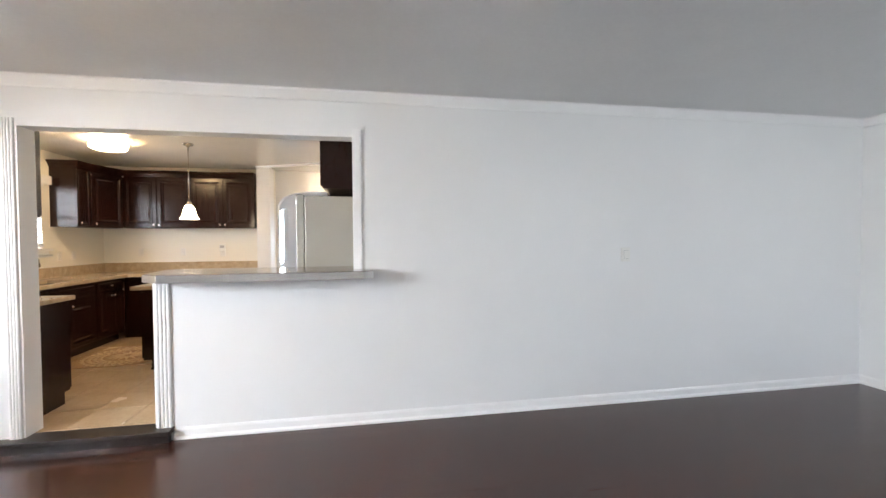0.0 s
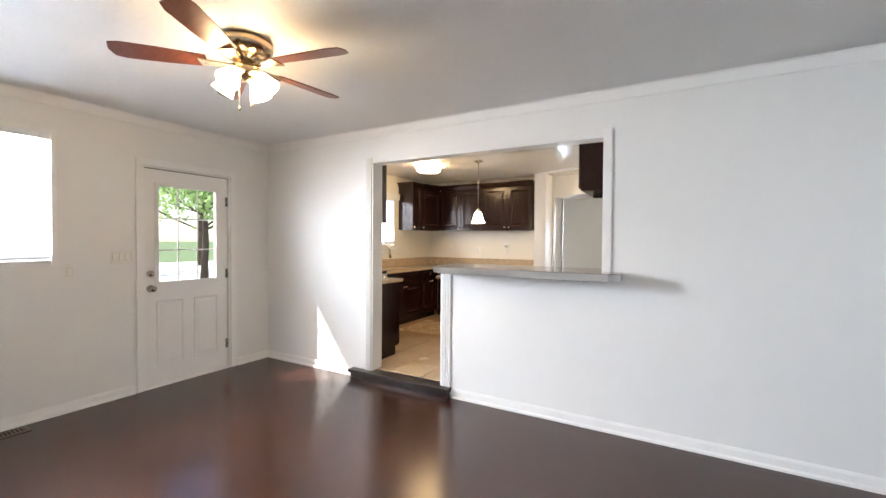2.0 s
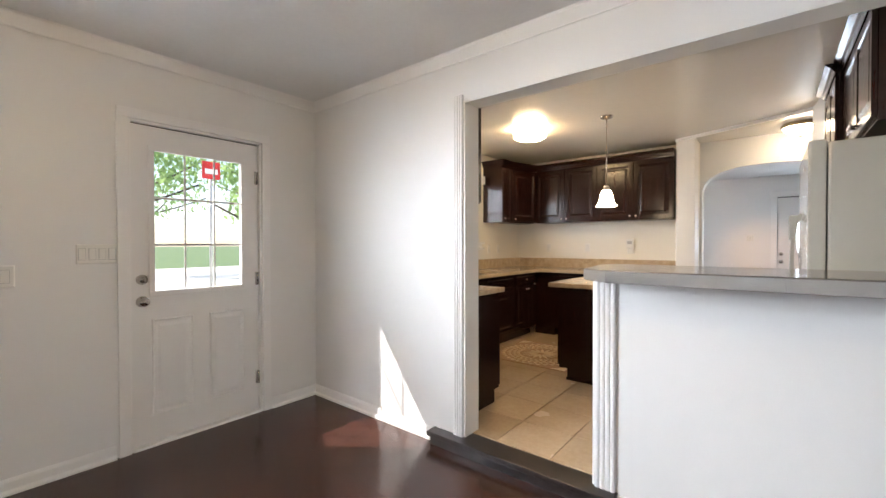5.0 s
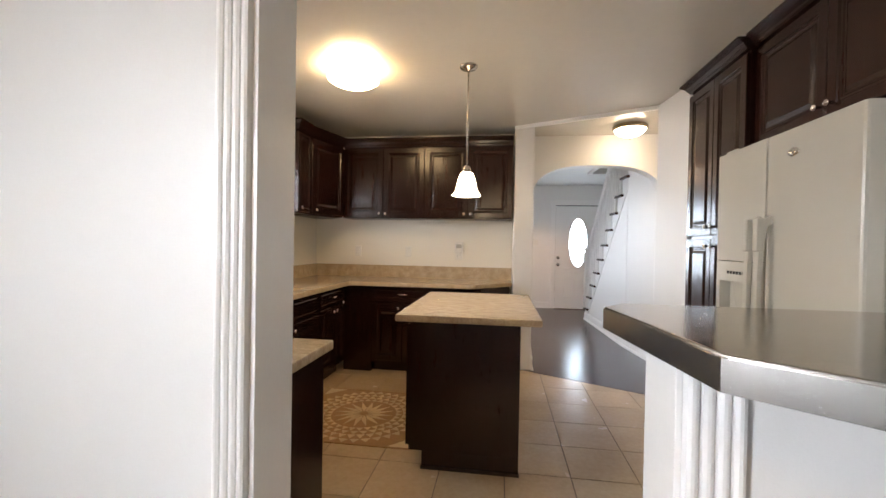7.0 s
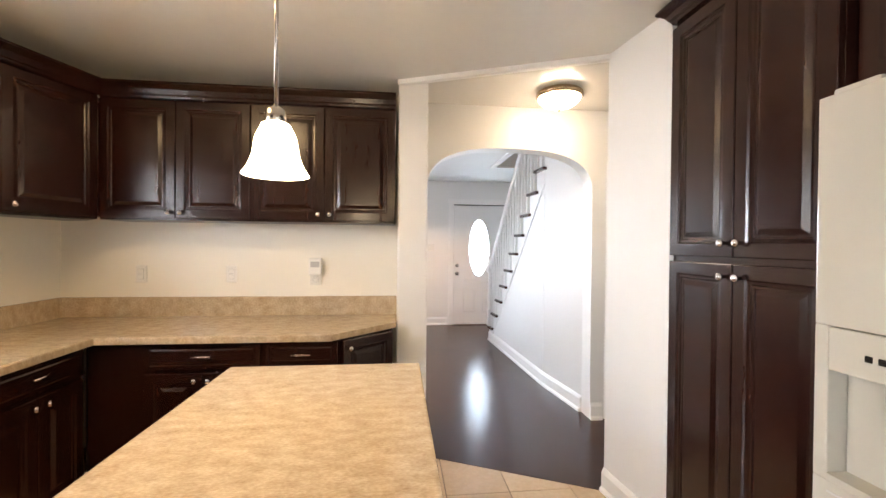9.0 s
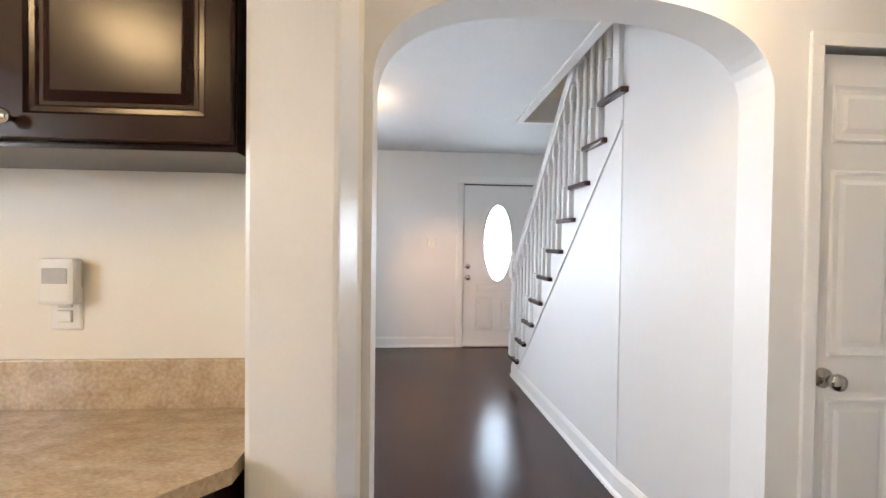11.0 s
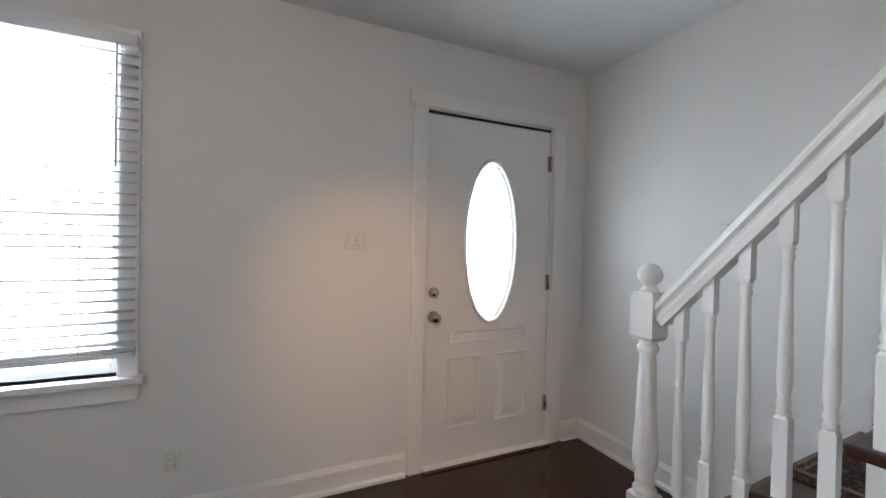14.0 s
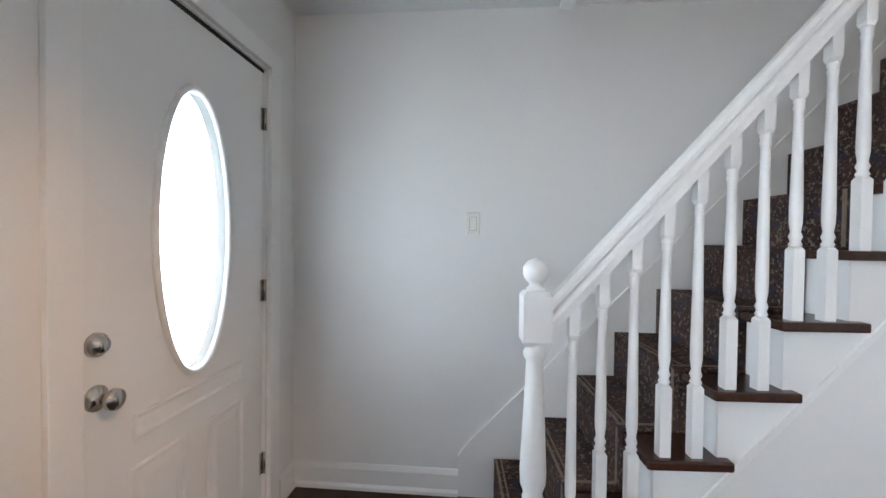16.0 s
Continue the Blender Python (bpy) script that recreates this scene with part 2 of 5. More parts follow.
def boxes(*pairs, bevel=0.0):
    """One mesh of several welded boxes."""
    bm = bmesh.new()
    for lo, hi in pairs:
        tmp = box(lo, hi, bevel)
        me = bpy.data.meshes.new("tmp")
        tmp.to_mesh(me)
        tmp.free()
        bm.from_mesh(me)
        bpy.data.meshes.remove(me)
    return bm


def join(*bms):
    out = bmesh.new()
    for b in bms:
        me = bpy.data.meshes.new("tmp")
        b.to_mesh(me)
        b.free()
        out.from_mesh(me)
        bpy.data.meshes.remove(me)
    return out


def lathe(profile, seg=20, at=(0, 0, 0)):
    """A turned shape from (radius, z) pairs."""
    bm = bmesh.new()
    rings = []
    for r, z in profile:
        rings.append([bm.verts.new((at[0] + r * math.cos(2 * math.pi * i / seg), at[1] + r * math.sin(2 * math.pi * i / seg), at[2] + z)) for i in range(seg)])
    for a, b in zip(rings, rings[1:]):
        for i in range(seg):
            bm.faces.new((a[i], a[(i + 1) % seg], b[(i + 1) % seg], b[i]))
    for ring in (rings[0], rings[-1]):
        bm.faces.new(ring)
    bmesh.ops.remove_doubles(bm, verts=bm.verts, dist=1e-5)
    bmesh.ops.recalc_face_normals(bm, faces=bm.faces)
    for f in bm.faces:
        f.smooth = len(f.verts) <= 4
    return bm


def square_turn(profile, at=(0, 0, 0)):
    """A square-section post from (half width, z) pairs."""
    bm = bmesh.new()
    rings = [[bm.verts.new((at[0] + sx * r, at[1] + sy * r, at[2] + z)) for sx, sy in ((-1, -1), (1, -1), (1, 1), (-1, 1))] for r, z in profile]
    for a, b in zip(rings, rings[1:]):
        for i in range(4):
            bm.faces.new((a[i], a[(i + 1) % 4], b[(i + 1) % 4], b[i]))
    bm.faces.new(rings[0])
    bm.faces.new(rings[-1])
    bmesh.ops.recalc_face_normals(bm, faces=bm.faces)
    return bm


def rings_panel(w, h, profile, thick):
    """A panelled leaf in the xz plane, front toward -y; profile: (inset, depth behind the front)."""
    bm = bmesh.new()
    def ring(i, y):
        a, b = w / 2 - i, h / 2 - i
        return [bm.verts.new(p) for p in ((-a, y, -b), (a, y, -b), (a, y, b), (-a, y, b))]
    rs = [ring(0, thick), ring(0, 0.003)] + [ring(i, d) for i, d in profile]
    for a, b in zip(rs, rs[1:]):
        for i in range(4):
            bm.faces.new((a[i], a[(i + 1) % 4], b[(i + 1) % 4], b[i]))
    bm.faces.new(rs[0])
    bm.faces.new(rs[-1])
    bmesh.ops.recalc_face_normals(bm, faces=bm.faces)
    return bm


def prism(points, axis, lo, hi, bevel=0.0):
    """A flat outline pushed along an axis. points: the other two coordinates in xyz order."""
    bm = bmesh.new()
    def p3(p, v):
        c = list(p)
        c.insert("xyz".index(axis), v)
        return c
    face = bm.faces.new([bm.verts.new(p3(p, lo)) for p in points])
    r = bmesh.ops.extrude_face_region(bm, geom=[face])
    d = [0, 0, 0]
    d["xyz".index(axis)] = hi - lo
    bmesh.ops.translate(bm, verts=[v for v in r["geom"] if isinstance(v, bmesh.types.BMVert)], vec=d)
    bmesh.ops.recalc_face_normals(bm, faces=bm.faces)
    if bevel:
        bmesh.ops.bevel(bm, geom=list(bm.edges), offset=bevel, segments=2, affect="EDGES", profile=0.6)
    return bm


def tube(points, radius, seg=10):
    """A round bar through the points."""
    bm = bmesh.new()
    pts = [Vector(p) for p in points]
    rings = []
    for i, p in enumerate(pts):
        d = (pts[min(i + 1, len(pts) - 1)] - pts[max(i - 1, 0)]).normalized()
        q = d.to_track_quat("Z", "Y")
        rings.append([bm.verts.new(p + q @ Vector((radius * math.cos(2 * math.pi * k / seg), radius * math.sin(2 * math.pi * k / seg), 0))) for k in range(seg)])
    for a, b in zip(rings, rings[1:]):
        for i in range(seg):
            bm.faces.new((a[i], a[(i + 1) % seg], b[(i + 1) % seg], b[i])).smooth = True
    bm.faces.new(rings[0])
    bm.faces.new(rings[-1])
    bmesh.ops.recalc_face_normals(bm, faces=bm.faces)
    return bm


def moved(bm, m):
    bm.transform(m)
    return bm


def part(name, bm, material, parent=None, label=""):
    me = bpy.data.meshes.new(name)
    bm.to_mesh(me)
    bm.free()
    me.materials.append(material)
    ob = new(name, me)
    if parent:
        ob.parent = parent
    if label:
        tagged(ob, label)
    return ob


def shared(name, me, parent, m):
    ob = new(name, me)
    ob.parent = parent
    ob.matrix_basis = m
    return ob


def thing(name, m, label, category, group="", kind=""):
    ob = new(name)
    ob.empty_display_size = 0.1
    ob.matrix_basis = m
    return tagged(ob, label, category, group, kind)


def structure(name, bm, material, label, category):
    return tagged(part(name, bm, material), label, category, kind="structure")


def wall_x(x0, x1, y0, y1, z0, z1, holes):
    """A wall along y between x0 and x1; holes: (y0, y1, z0, z1)."""
    ys = sorted({y0, y1, *[v for h in holes for v in h[:2]]})
    zs = sorted({z0, z1, *[v for h in holes for v in h[2:]]})
    out = []
    for a, b in zip(ys, ys[1:]):
        for c, d in zip(zs, zs[1:]):
            if not any(h[0] < (a + b) / 2 < h[1] and h[2] < (c + d) / 2 < h[3] for h in holes):
                out.append(((x0, a, c), (x1, b, d)))
    return boxes(*out)


def wall_y(y0, y1, x0, x1, z0, z1, holes):
    """A wall along x between y0 and y1; holes: (x0, x1, z0, z1)."""
    bm = wall_x(y0, y1, x0, x1, z0, z1, holes)
    for v in bm.verts:
        v.co.x, v.co.y = v.co.y, v.co.x
    bmesh.ops.reverse_faces(bm, faces=bm.faces)
    return bm

# ---- large structure ----
ZK, ZL, ZF = 0.09, 2.53, 2.556          # kitchen floor, living/kitchen ceiling, front ceiling
XW = -3.30                              # window wall of living room and kitchen
YP0, YP1 = 3.50, 3.64                   # partition with the pass-through
YB = 7.18                               # kitchen back wall
YA0, YA1 = 7.30, 7.45                   # arch wall
YF = 11.18                              # front wall
XFL, XR = -3.76, 1.035                  # front room side walls
XLR = 5.25                              # far living room wall

structure("floor_living", box((XW - 0.2, -2.2, -0.12), (XLR + 0.15, YP0 + 0.1, 0.0)), M_FLOOR, "glossy dark brown wood floor of the living room", "floor")
structure("floor_kitchen", prism([(XW, YP1 - 0.06), (0.85, YP1 - 0.06), (0.85, 6.33), (0.08, 6.39), (-0.89, 6.86), (-0.89, YB), (XW, YB)], "z", -0.05, ZK - 0.004), M_GROUT, "brown grout bed under the kitchen tiles", "floor")
structure("floor_hall", prism([(-0.886, 6.862), (0.082, 6.392), (1.6, 6.392), (1.6, YA0 + 0.02), (1.6, YA1), (XR + 0.1, YA1), (XR + 0.1, YF + 0.05), (XFL - 0.1, YF + 0.05), (XFL - 0.1, YA1), (-0.886, YA1)], "z", -0.05, ZK), M_FLOOR, "glossy dark brown wood floor of hall and front room", "floor")

structure("ceiling_living", box((XW - 0.2, -2.2, ZL), (XLR + 0.15, YP0 + 0.05, ZL + 0.12)), M_CEIL, "white textured living room ceiling", "ceiling")
structure("ceiling_kitchen", box((XW - 0.2, YP0 + 0.05, ZL), (1.6, YA0, ZL + 0.12)), M_KCEIL, "satin cream kitchen ceiling", "ceiling")
HX0, HY1 = 0.24, 9.78                   # stair opening
structure("ceiling_front", boxes(((XFL - 0.1, YA1 - 0.15, ZF), (HX0, YF + 0.2, ZF + 0.22)), ((HX0, HY1, ZF), (XR + 0.15, YF + 0.2, ZF + 0.22))), M_CEIL, "pale grey painted front room ceiling", "ceiling")

LWIN = (0.555, 1.535, 1.235, 2.225)
LDOOR = (2.175, 3.02, -0.01, 2.09)
KWIN = (4.78, 6.03, 1.33, 2.14)
structure("wall_west", wall_x(XW - 0.18, XW, -2.2, YP1, -0.05, ZL, [LWIN, LDOOR]), M_WALL, "white painted living room wall with window and door", "wall")
structure("wall_kitchen_west", wall_x(XW - 0.18, XW, YP1, YB + 0.12, 0.0, ZL, [KWIN]), M_KWALL, "cream painted kitchen wall with window", "wall")
PX0, PX1, PZ = -1.70, 0.485, 2.185
BARX, BARZ = -0.885, 1.135
structure("wall_partition", boxes(((XW, YP0, 0), (PX0, YP1, ZL)), ((PX0, YP0, PZ), (PX1, YP1, ZL)), ((PX1, YP0, 0), (XLR, YP1, ZL)), ((BARX, YP0, 0), (PX1, YP1, BARZ))), M_WALL, "white wall with pass-through opening and half wall", "wall")
structure("wall_east", wall_x(XLR, XLR + 0.15, -2.2, YP1, 0, ZL, []), M_WALL, "white painted living room end wall", "wall")
structure("wall_south", wall_y(-2.2, -2.05, XW, XLR, 0, ZL, [(3.1, 4.9, 0.9, 2.2)]), M_WALL, "white painted living room wall with a wide window", "wall")
structure("wall_kitchen_back", box((XW, YB, 0), (-0.893, YB + 0.118, ZL)), M_KWALL, "cream painted kitchen back wall", "wall")
structure("column_kitchen", box((-1.085, 6.90, ZK), (-0.89, YB - 0.001, ZL), 0.012), M_TRIM, "white painted square wall end beside the counter", "column")
structure("wall_kitchen_east", box((0.83, YP1, 0), (0.95, 6.27, ZL)), M_KWALL, "cream kitchen wall behind the refrigerator", "wall")
structure("wall_pantry_end", prism([(0.13, 5.93), (0.83, 5.93), (0.83, 6.27), (1.6, 6.27), (1.6, 6.39), (0.08, 6.39)], "z", ZK, ZL), M_WALL, "white wall end beside the pantry cabinet", "wall")
structure("ceiling_trim_hall", prism([(-1.09, 6.885), (0.08, 6.375), (0.095, 6.41), (-1.075, 6.92)], "z", ZL - 0.03, ZL + 0.002), M_TRIM, "white strip across the ceiling at the hall opening", "trim")
structure("floor_threshold", prism([(-0.89, 6.845), (0.085, 6.375), (0.095, 6.395), (-0.88, 6.865)], "z", ZK - 0.003, ZK + 0.004), M_TREAD, "thin dark wood strip between tile and wood floor", "trim")

# wall with the arch
AX0, AX1, ASP, ATOP = -0.865, 0.44, 1.90, 2.21
arch = []
for i in range(33):
    a = math.pi * (1 - i / 32)
    c, s = math.cos(a), math.sin(a)
    arch.append(((AX0 + AX1) / 2 + (AX1 - AX0) / 2 * math.copysign(abs(c) ** 0.72, c), ASP + (ATOP - ASP) * abs(s) ** 0.85))
outline = [(XFL, 0.0), (AX0, 0.0)] + arch + [(AX1, 0.0), (0.565, 0.0), (0.565, 2.10), (1.35, 2.10), (1.35, 0.0), (1.6, 0.0), (1.6, ZF), (XFL, ZF)]
structure("wall_arch", prism(outline, "y", YA0, YA1), M_WALL, "white wall with a wide flattened arch", "wall")
structure("jamb_closet", box((0.5655, YA0 + 0.001, ZK), (0.604, YA0 + 0.10, 2.095)), M_TRIM, "white jamb of the closet door", "trim")
structure("wall_hall_east", box((1.6, 6.27, 0), (1.7, YA1, ZL)), M_WALL, "white end wall of the hall", "wall")
structure("wall_closet_back", box((0.5, YA1 + 0.35, 0), (XR, YA1 + 0.4, 2.3)), M_WALL, "white back of the closet under the stairs", "wall")

FWIN = (-2.72, -1.54, 0.80, 2.20)
FDOOR = (-0.135, 0.765, 0.0, 2.17)
structure("wall_front", wall_y(YF, YF + 0.18, XFL - 0.1, XR + 0.15, 0.0, ZF, [FWIN, FDOOR]), M_WALL, "warm white front wall with window and door", "wall")
structure("wall_front_west", box((XFL - 0.1, YA0, 0), (XFL, YF, ZF)), M_WALL, "white side wall of the front room", "wall")
structure("wall_stair", box((XR, YA1 - 0.15, 0), (XR + 0.12, YF + 0.1, 5.0)), M_WALL, "white wall beside the stairs", "wall")
structure("wall_upper_west", box((HX0 - 0.12, YA1 - 0.15, ZF + 0.22), (HX0, HY1 + 0.1, 5.0)), M_KWALL, "cream upper stairwell wall", "wall")
structure("wall_upper_front", box((HX0, HY1, ZF + 0.22), (XR, HY1 + 0.1, 5.0)), M_KWALL, "cream wall above the stair opening", "wall")
structure("wall_upper_back", box((HX0, YA1 - 0.15, ZF), (XR, YA1, 5.0)), M_KWALL, "cream wall at the head of the stairs", "wall")
structure("ceiling_upper", box((HX0 - 0.12, YA1 - 0.15, 5.0), (XR + 0.12, HY1 + 0.1, 5.1)), M_KWALL, "cream ceiling over the stairs", "ceiling")
structure("stair_opening_trim", boxes(((HX0 - 0.05, YA1, ZF - 0.018), (HX0 + 0.012, HY1 + 0.05, ZF + 0.002)), ((HX0 + 0.012, HY1 - 0.012, ZF - 0.018), (XR, HY1 + 0.05, ZF + 0.002))), M_TRIM, "white trim round the stair opening", "trim")
structure("stair_wall_trim", box((XR - 0.016, YA1, ZF + 0.0), (XR, HY1, ZF + 0.022)), M_TRIM, "thin white moulding along the stair wall", "trim")


# baseboards, crown strips and casings
BASE = [(0, 0), (0.028, 0), (0.028, 0.018), (0.016, 0.03), (0.016, 0.105), (0.010, 0.118), (0.004, 0.130), (0, 0.130)]


def run(name, p, q, profile, z, material, label, category):
    """A moulding from p to q; the profile's first number points to the left of the way."""
    d = Vector((q[0] - p[0], q[1] - p[1], 0))
    bm = prism([(a, b) for a, b in profile], "x", 0.0, d.length)
    bm.transform(pose(p[0], p[1], z, 0, 0, math.degrees(math.atan2(d.y, d.x))))
    return structure(name, bm, material, label, category)


SMALL = [(0, 0), (0.026, 0), (0.026, 0.014), (0.014, 0.026), (0.013, 0.066), (0.006, 0.082), (0, 0.082)]
B = "white painted baseboard"
for name, p, q, pr, z in (
    ("baseboard_1", (XLR, YP0), (-0.775, YP0), SMALL, 0), ("baseboard_2", (-1.945, YP0), (XW, YP0), SMALL, 0),
    ("baseboard_3", (XW, YP0), (XW, 3.09), SMALL, 0), ("baseboard_4", (XW, 2.10), (XW, -2.05), SMALL, 0),
    ("baseboard_5", (XLR, -2.05), (XLR, YP0), SMALL, 0),
    ("baseboard_6", (-0.235, YF), (XFL, YF), BASE, ZK), ("baseboard_7", (XFL, YF), (XFL, YA1), BASE, ZK),
    ("baseboard_8", (XR, 10.30), (XR, YF), BASE, ZK), ("baseboard_9", (XR, YF), (0.87, YF), BASE, ZK),
    ("baseboard_10", (XFL, YA1), (AX0, YA1), BASE, ZK), ("baseboard_11", (0.13, 5.935), (0.08, 6.39), BASE, ZK),
    ("baseboard_12", (AX0, YA1), (AX0, YA0), BASE, ZK), ("baseboard_13", (0.535, YA0), (AX1, YA0), BASE, ZK),
    ("baseboard_14", (-0.89, YA0), (-0.89, 6.90), BASE, ZK),
):
    run(name, p, q, pr, z, M_TRIM, B, "baseboard")
CROWN = [(0, -0.085), (0.007, -0.085), (0.010, -0.078), (0.012, -0.012), (0.022, 0.0), (0, 0)]
for name, p, q in (("crown_1", (XLR, YP0), (XW, YP0)), ("crown_2", (XW, YP0), (XW, -2.05)), ("crown_3", (XLR, -2.05), (XLR, YP0))):
    run(name, p, q, CROWN, ZL, M_TRIM, "flat white crown strip under the ceiling", "trim")


def casing(name, axis, plane, lo, hi, z0, z1, w, face, label, head=0.0, sill=False, t=0.018):
    """Flat trim round an opening; face: +1 or -1, the way it stands off its wall."""
    a, b = sorted((plane, plane + face * t))
    rects = [((lo - w, z0), (lo, z1)), ((hi, z0), (hi + w, z1)), ((lo - w - head, z1), (hi + w + head, z1 + w))]
    out = []
    for (u0, v0), (u1, v1) in rects:
        lo3, hi3 = ((u0, a, v0), (u1, b, v1)) if axis == "y" else ((a, u0, v0), (b, u1, v1))
        out.append((lo3, hi3))
    return structure(name, boxes(*out, bevel=0.003), M_TRIM, label, "trim")


casing("trim_living_door", "x", XW, 2.175, 3.02, 0.0, 2.09, 0.062, 1, "white casing round the half-glass door")
casing("trim_living_window", "x", XW, LWIN[0], LWIN[1], LWIN[2] - 0.035, LWIN[3], 0.035, 1, "white casing round the living room window")
casing("trim_front_door", "y", YF, -0.135, 0.765, ZK, 2.17, 0.085, -1, "white casing with a wide head board", head=0.018)
casing("trim_front_window", "y", YF, FWIN[0], FWIN[1], FWIN[2], FWIN[3], 0.075, -1, "white casing round the front window")
casing("trim_closet_door", "y", YA0, 0.60, 1.33, ZK, 2.08, 0.045, -1, "white casing of the closet door", t=0.012)
# fluted casing at the passage and post at the end of the half wall
def fluted(x0, x1, y, z0, z1):
    n = 4
    w = (x1 - x0) / n
    pts = [(x0, y)]
    for i in range(n):
        pts += [(x0 + w * (i + 0.12), y - 0.016), (x0 + w * (i + 0.38), y - 0.019), (x0 + w * (i + 0.62), y - 0.019), (x0 + w * (i + 0.88), y - 0.016), (x0 + w * (i + 1), y - 0.008)]
    pts[-1] = (x1, y)
    return prism(pts, "z", z0, z1)


structure("trim_passage", fluted(PX0 - 0.075, PX0 - 0.002, YP0, 0.085, PZ + 0.05), M_TRIM, "white fluted casing beside the kitchen passage", "trim")
structure("trim_half_wall_end", fluted(BARX, BARX + 0.10, YP0, 0.0, BARZ), M_TRIM, "white fluted casing at the end of the half wall", "trim")
structure("trim_passthrough", box((PX1 + 0.002, YP0 - 0.015, BARZ + 0.05), (PX1 + 0.065, YP0, PZ + 0.06), 0.004), M_TRIM, "white casing beside the pass-through", "trim")
structure("jamb_passage", box((PX0, YP0 - 0.004, ZK), (PX0 + 0.012, YP1 + 0.006, PZ), 0.002), M_TRIM, "white jamb board of the passage", "trim")
structure("jamb_half_wall", box((BARX - 0.012, YP0 - 0.004, ZK), (BARX, YP1 + 0.006, BARZ), 0.002), M_TRIM, "white end board of the half wall", "trim")

step = thing("door_step", pose(-1.36, 3.5, 0), "worn black wooden step at the kitchen passage", "step")
part("tread", box((-0.585, -0.085, 0.058), (0.585, 0.075, 0.090), 0.006), M_STEP, step)
part("riser", box((-0.57, -0.06, 0.0), (0.57, 0.06, 0.058)), M_STEP, step)

# ---- tiles, windows, doors ----
def knob(parent, x, y, z, r=0.015, material=None):
    """A cabinet knob that points to -y."""
    bm = lathe([(r * 0.45, 0), (r * 0.4, r), (r * 0.95, r * 1.25), (r, r * 1.6), (r * 0.7, r * 2.0), (0.0005, r * 2.1)], 12)
    bm.transform(pose(x, y, z, 90, 0, 0))
    return part("knob", bm, material or M_CHROME, parent)


def bar_pull(parent, x, y, z, w=0.10):
    bm = join(tube([(x - w / 2, y - 0.022, z), (x + w / 2, y - 0.022, z)], 0.005), tube([(x - w * 0.4, y, z), (x - w * 0.4, y - 0.022, z)], 0.004), tube([(x + w * 0.4, y, z), (x + w * 0.4, y - 0.022, z)], 0.004))
    return part("handle", bm, M_CHROME, parent)


RAISED = [(0.003, 0.0), (0.050, 0.0), (0.056, 0.007), (0.066, 0.008), (0.071, 0.012), (0.078, 0.012), (0.098, 0.003), (0.10, 0.003)]
FLAT = [(0.003, 0.0), (0.022, 0.0), (0.027, 0.006), (0.034, 0.006), (0.042, 0.002)]


def cabinet(label, m, w, d, h, fronts, toe=0.0, crown=0.0, crown_sides=(0, 0), name="kitchen_cabinet", group="kitchen cabinets"):
    """fronts: (x0, z0, x1, z1, kind, knob x, knob z). The front stands at y = 0, the back at y = d."""
    c = thing(name, m, label, "cabinet", group)
    if toe:
        part("body", boxes(((-w / 2, 0.022, toe), (w / 2, d, h)), ((-w / 2, 0.085, 0), (w / 2, d, toe)), bevel=0.0015), M_CAB, c)
    else:
        part("body", box((-w / 2, 0.022, 0), (w / 2, d, h), 0.0015), M_CAB, c)
    for x0, z0, x1, z1, kind, kx, kz in fronts:
        prof = RAISED if min(x1 - x0, z1 - z0) > 0.24 else FLAT
        bm = rings_panel(x1 - x0 - 0.005, z1 - z0 - 0.005, prof, 0.021)
        bm.transform(pose((x0 + x1) / 2, 0, (z0 + z1) / 2))
        leaf = part("drawer" if kind == "drawer" else "door", bm, M_CAB, c)
        if kx is not None:
            if kind == "drawer":
                bar_pull(leaf, kx, 0, kz)
            else:
                knob(leaf, kx, 0, kz)
    if crown:
        l, r = crown_sides
        bm = bmesh.new()
        rows = []
        for f, z in ((0.0, 0), (0.004, 0.012), (0.012, 0.02), (0.022, crown * 0.55), (0.045, crown * 0.8), (0.05, crown * 0.85), (0.05, crown)):
            rows.append([bm.verts.new(p) for p in ((-w / 2 - f * l, 0.0 - f, h + z), (w / 2 + f * r, 0.0 - f, h + z), (w / 2 + f * r, d, h + z), (-w / 2 - f * l, d, h + z))])
        for a, b in zip(rows, rows[1:]):
            for i in range(4):
                bm.faces.new((a[i], a[(i + 1) % 4], b[(i + 1) % 4], b[i]))
        bm.faces.new(rows[0])
        bm.faces.new(rows[-1])
        bmesh.ops.recalc_face_normals(bm, faces=bm.faces)
        part("crown_moulding", bm, M_CAB, c)
    return c


# ---- kitchen ----
ZC = 0.965                              # top of the counters
UZ, UH = 1.60, 0.74                     # upper cabinets
CR = 0.085
up = "dark espresso wall cabinet with two raised-panel doors"


def pair(w, z0, z1, kz):
    return [(-w / 2, z0, 0, z1, "door", -0.035, kz), (0, z0, w / 2, z1, "door", 0.035, kz)]


for x0, x1 in ((-2.875, -2.00), (-2.00, -1.10)):
    cabinet(up, pose((x0 + x1) / 2, 6.88, UZ), x1 - x0, 0.30, UH, pair(x1 - x0, 0.01, UH - 0.01, 0.05), crown=CR)
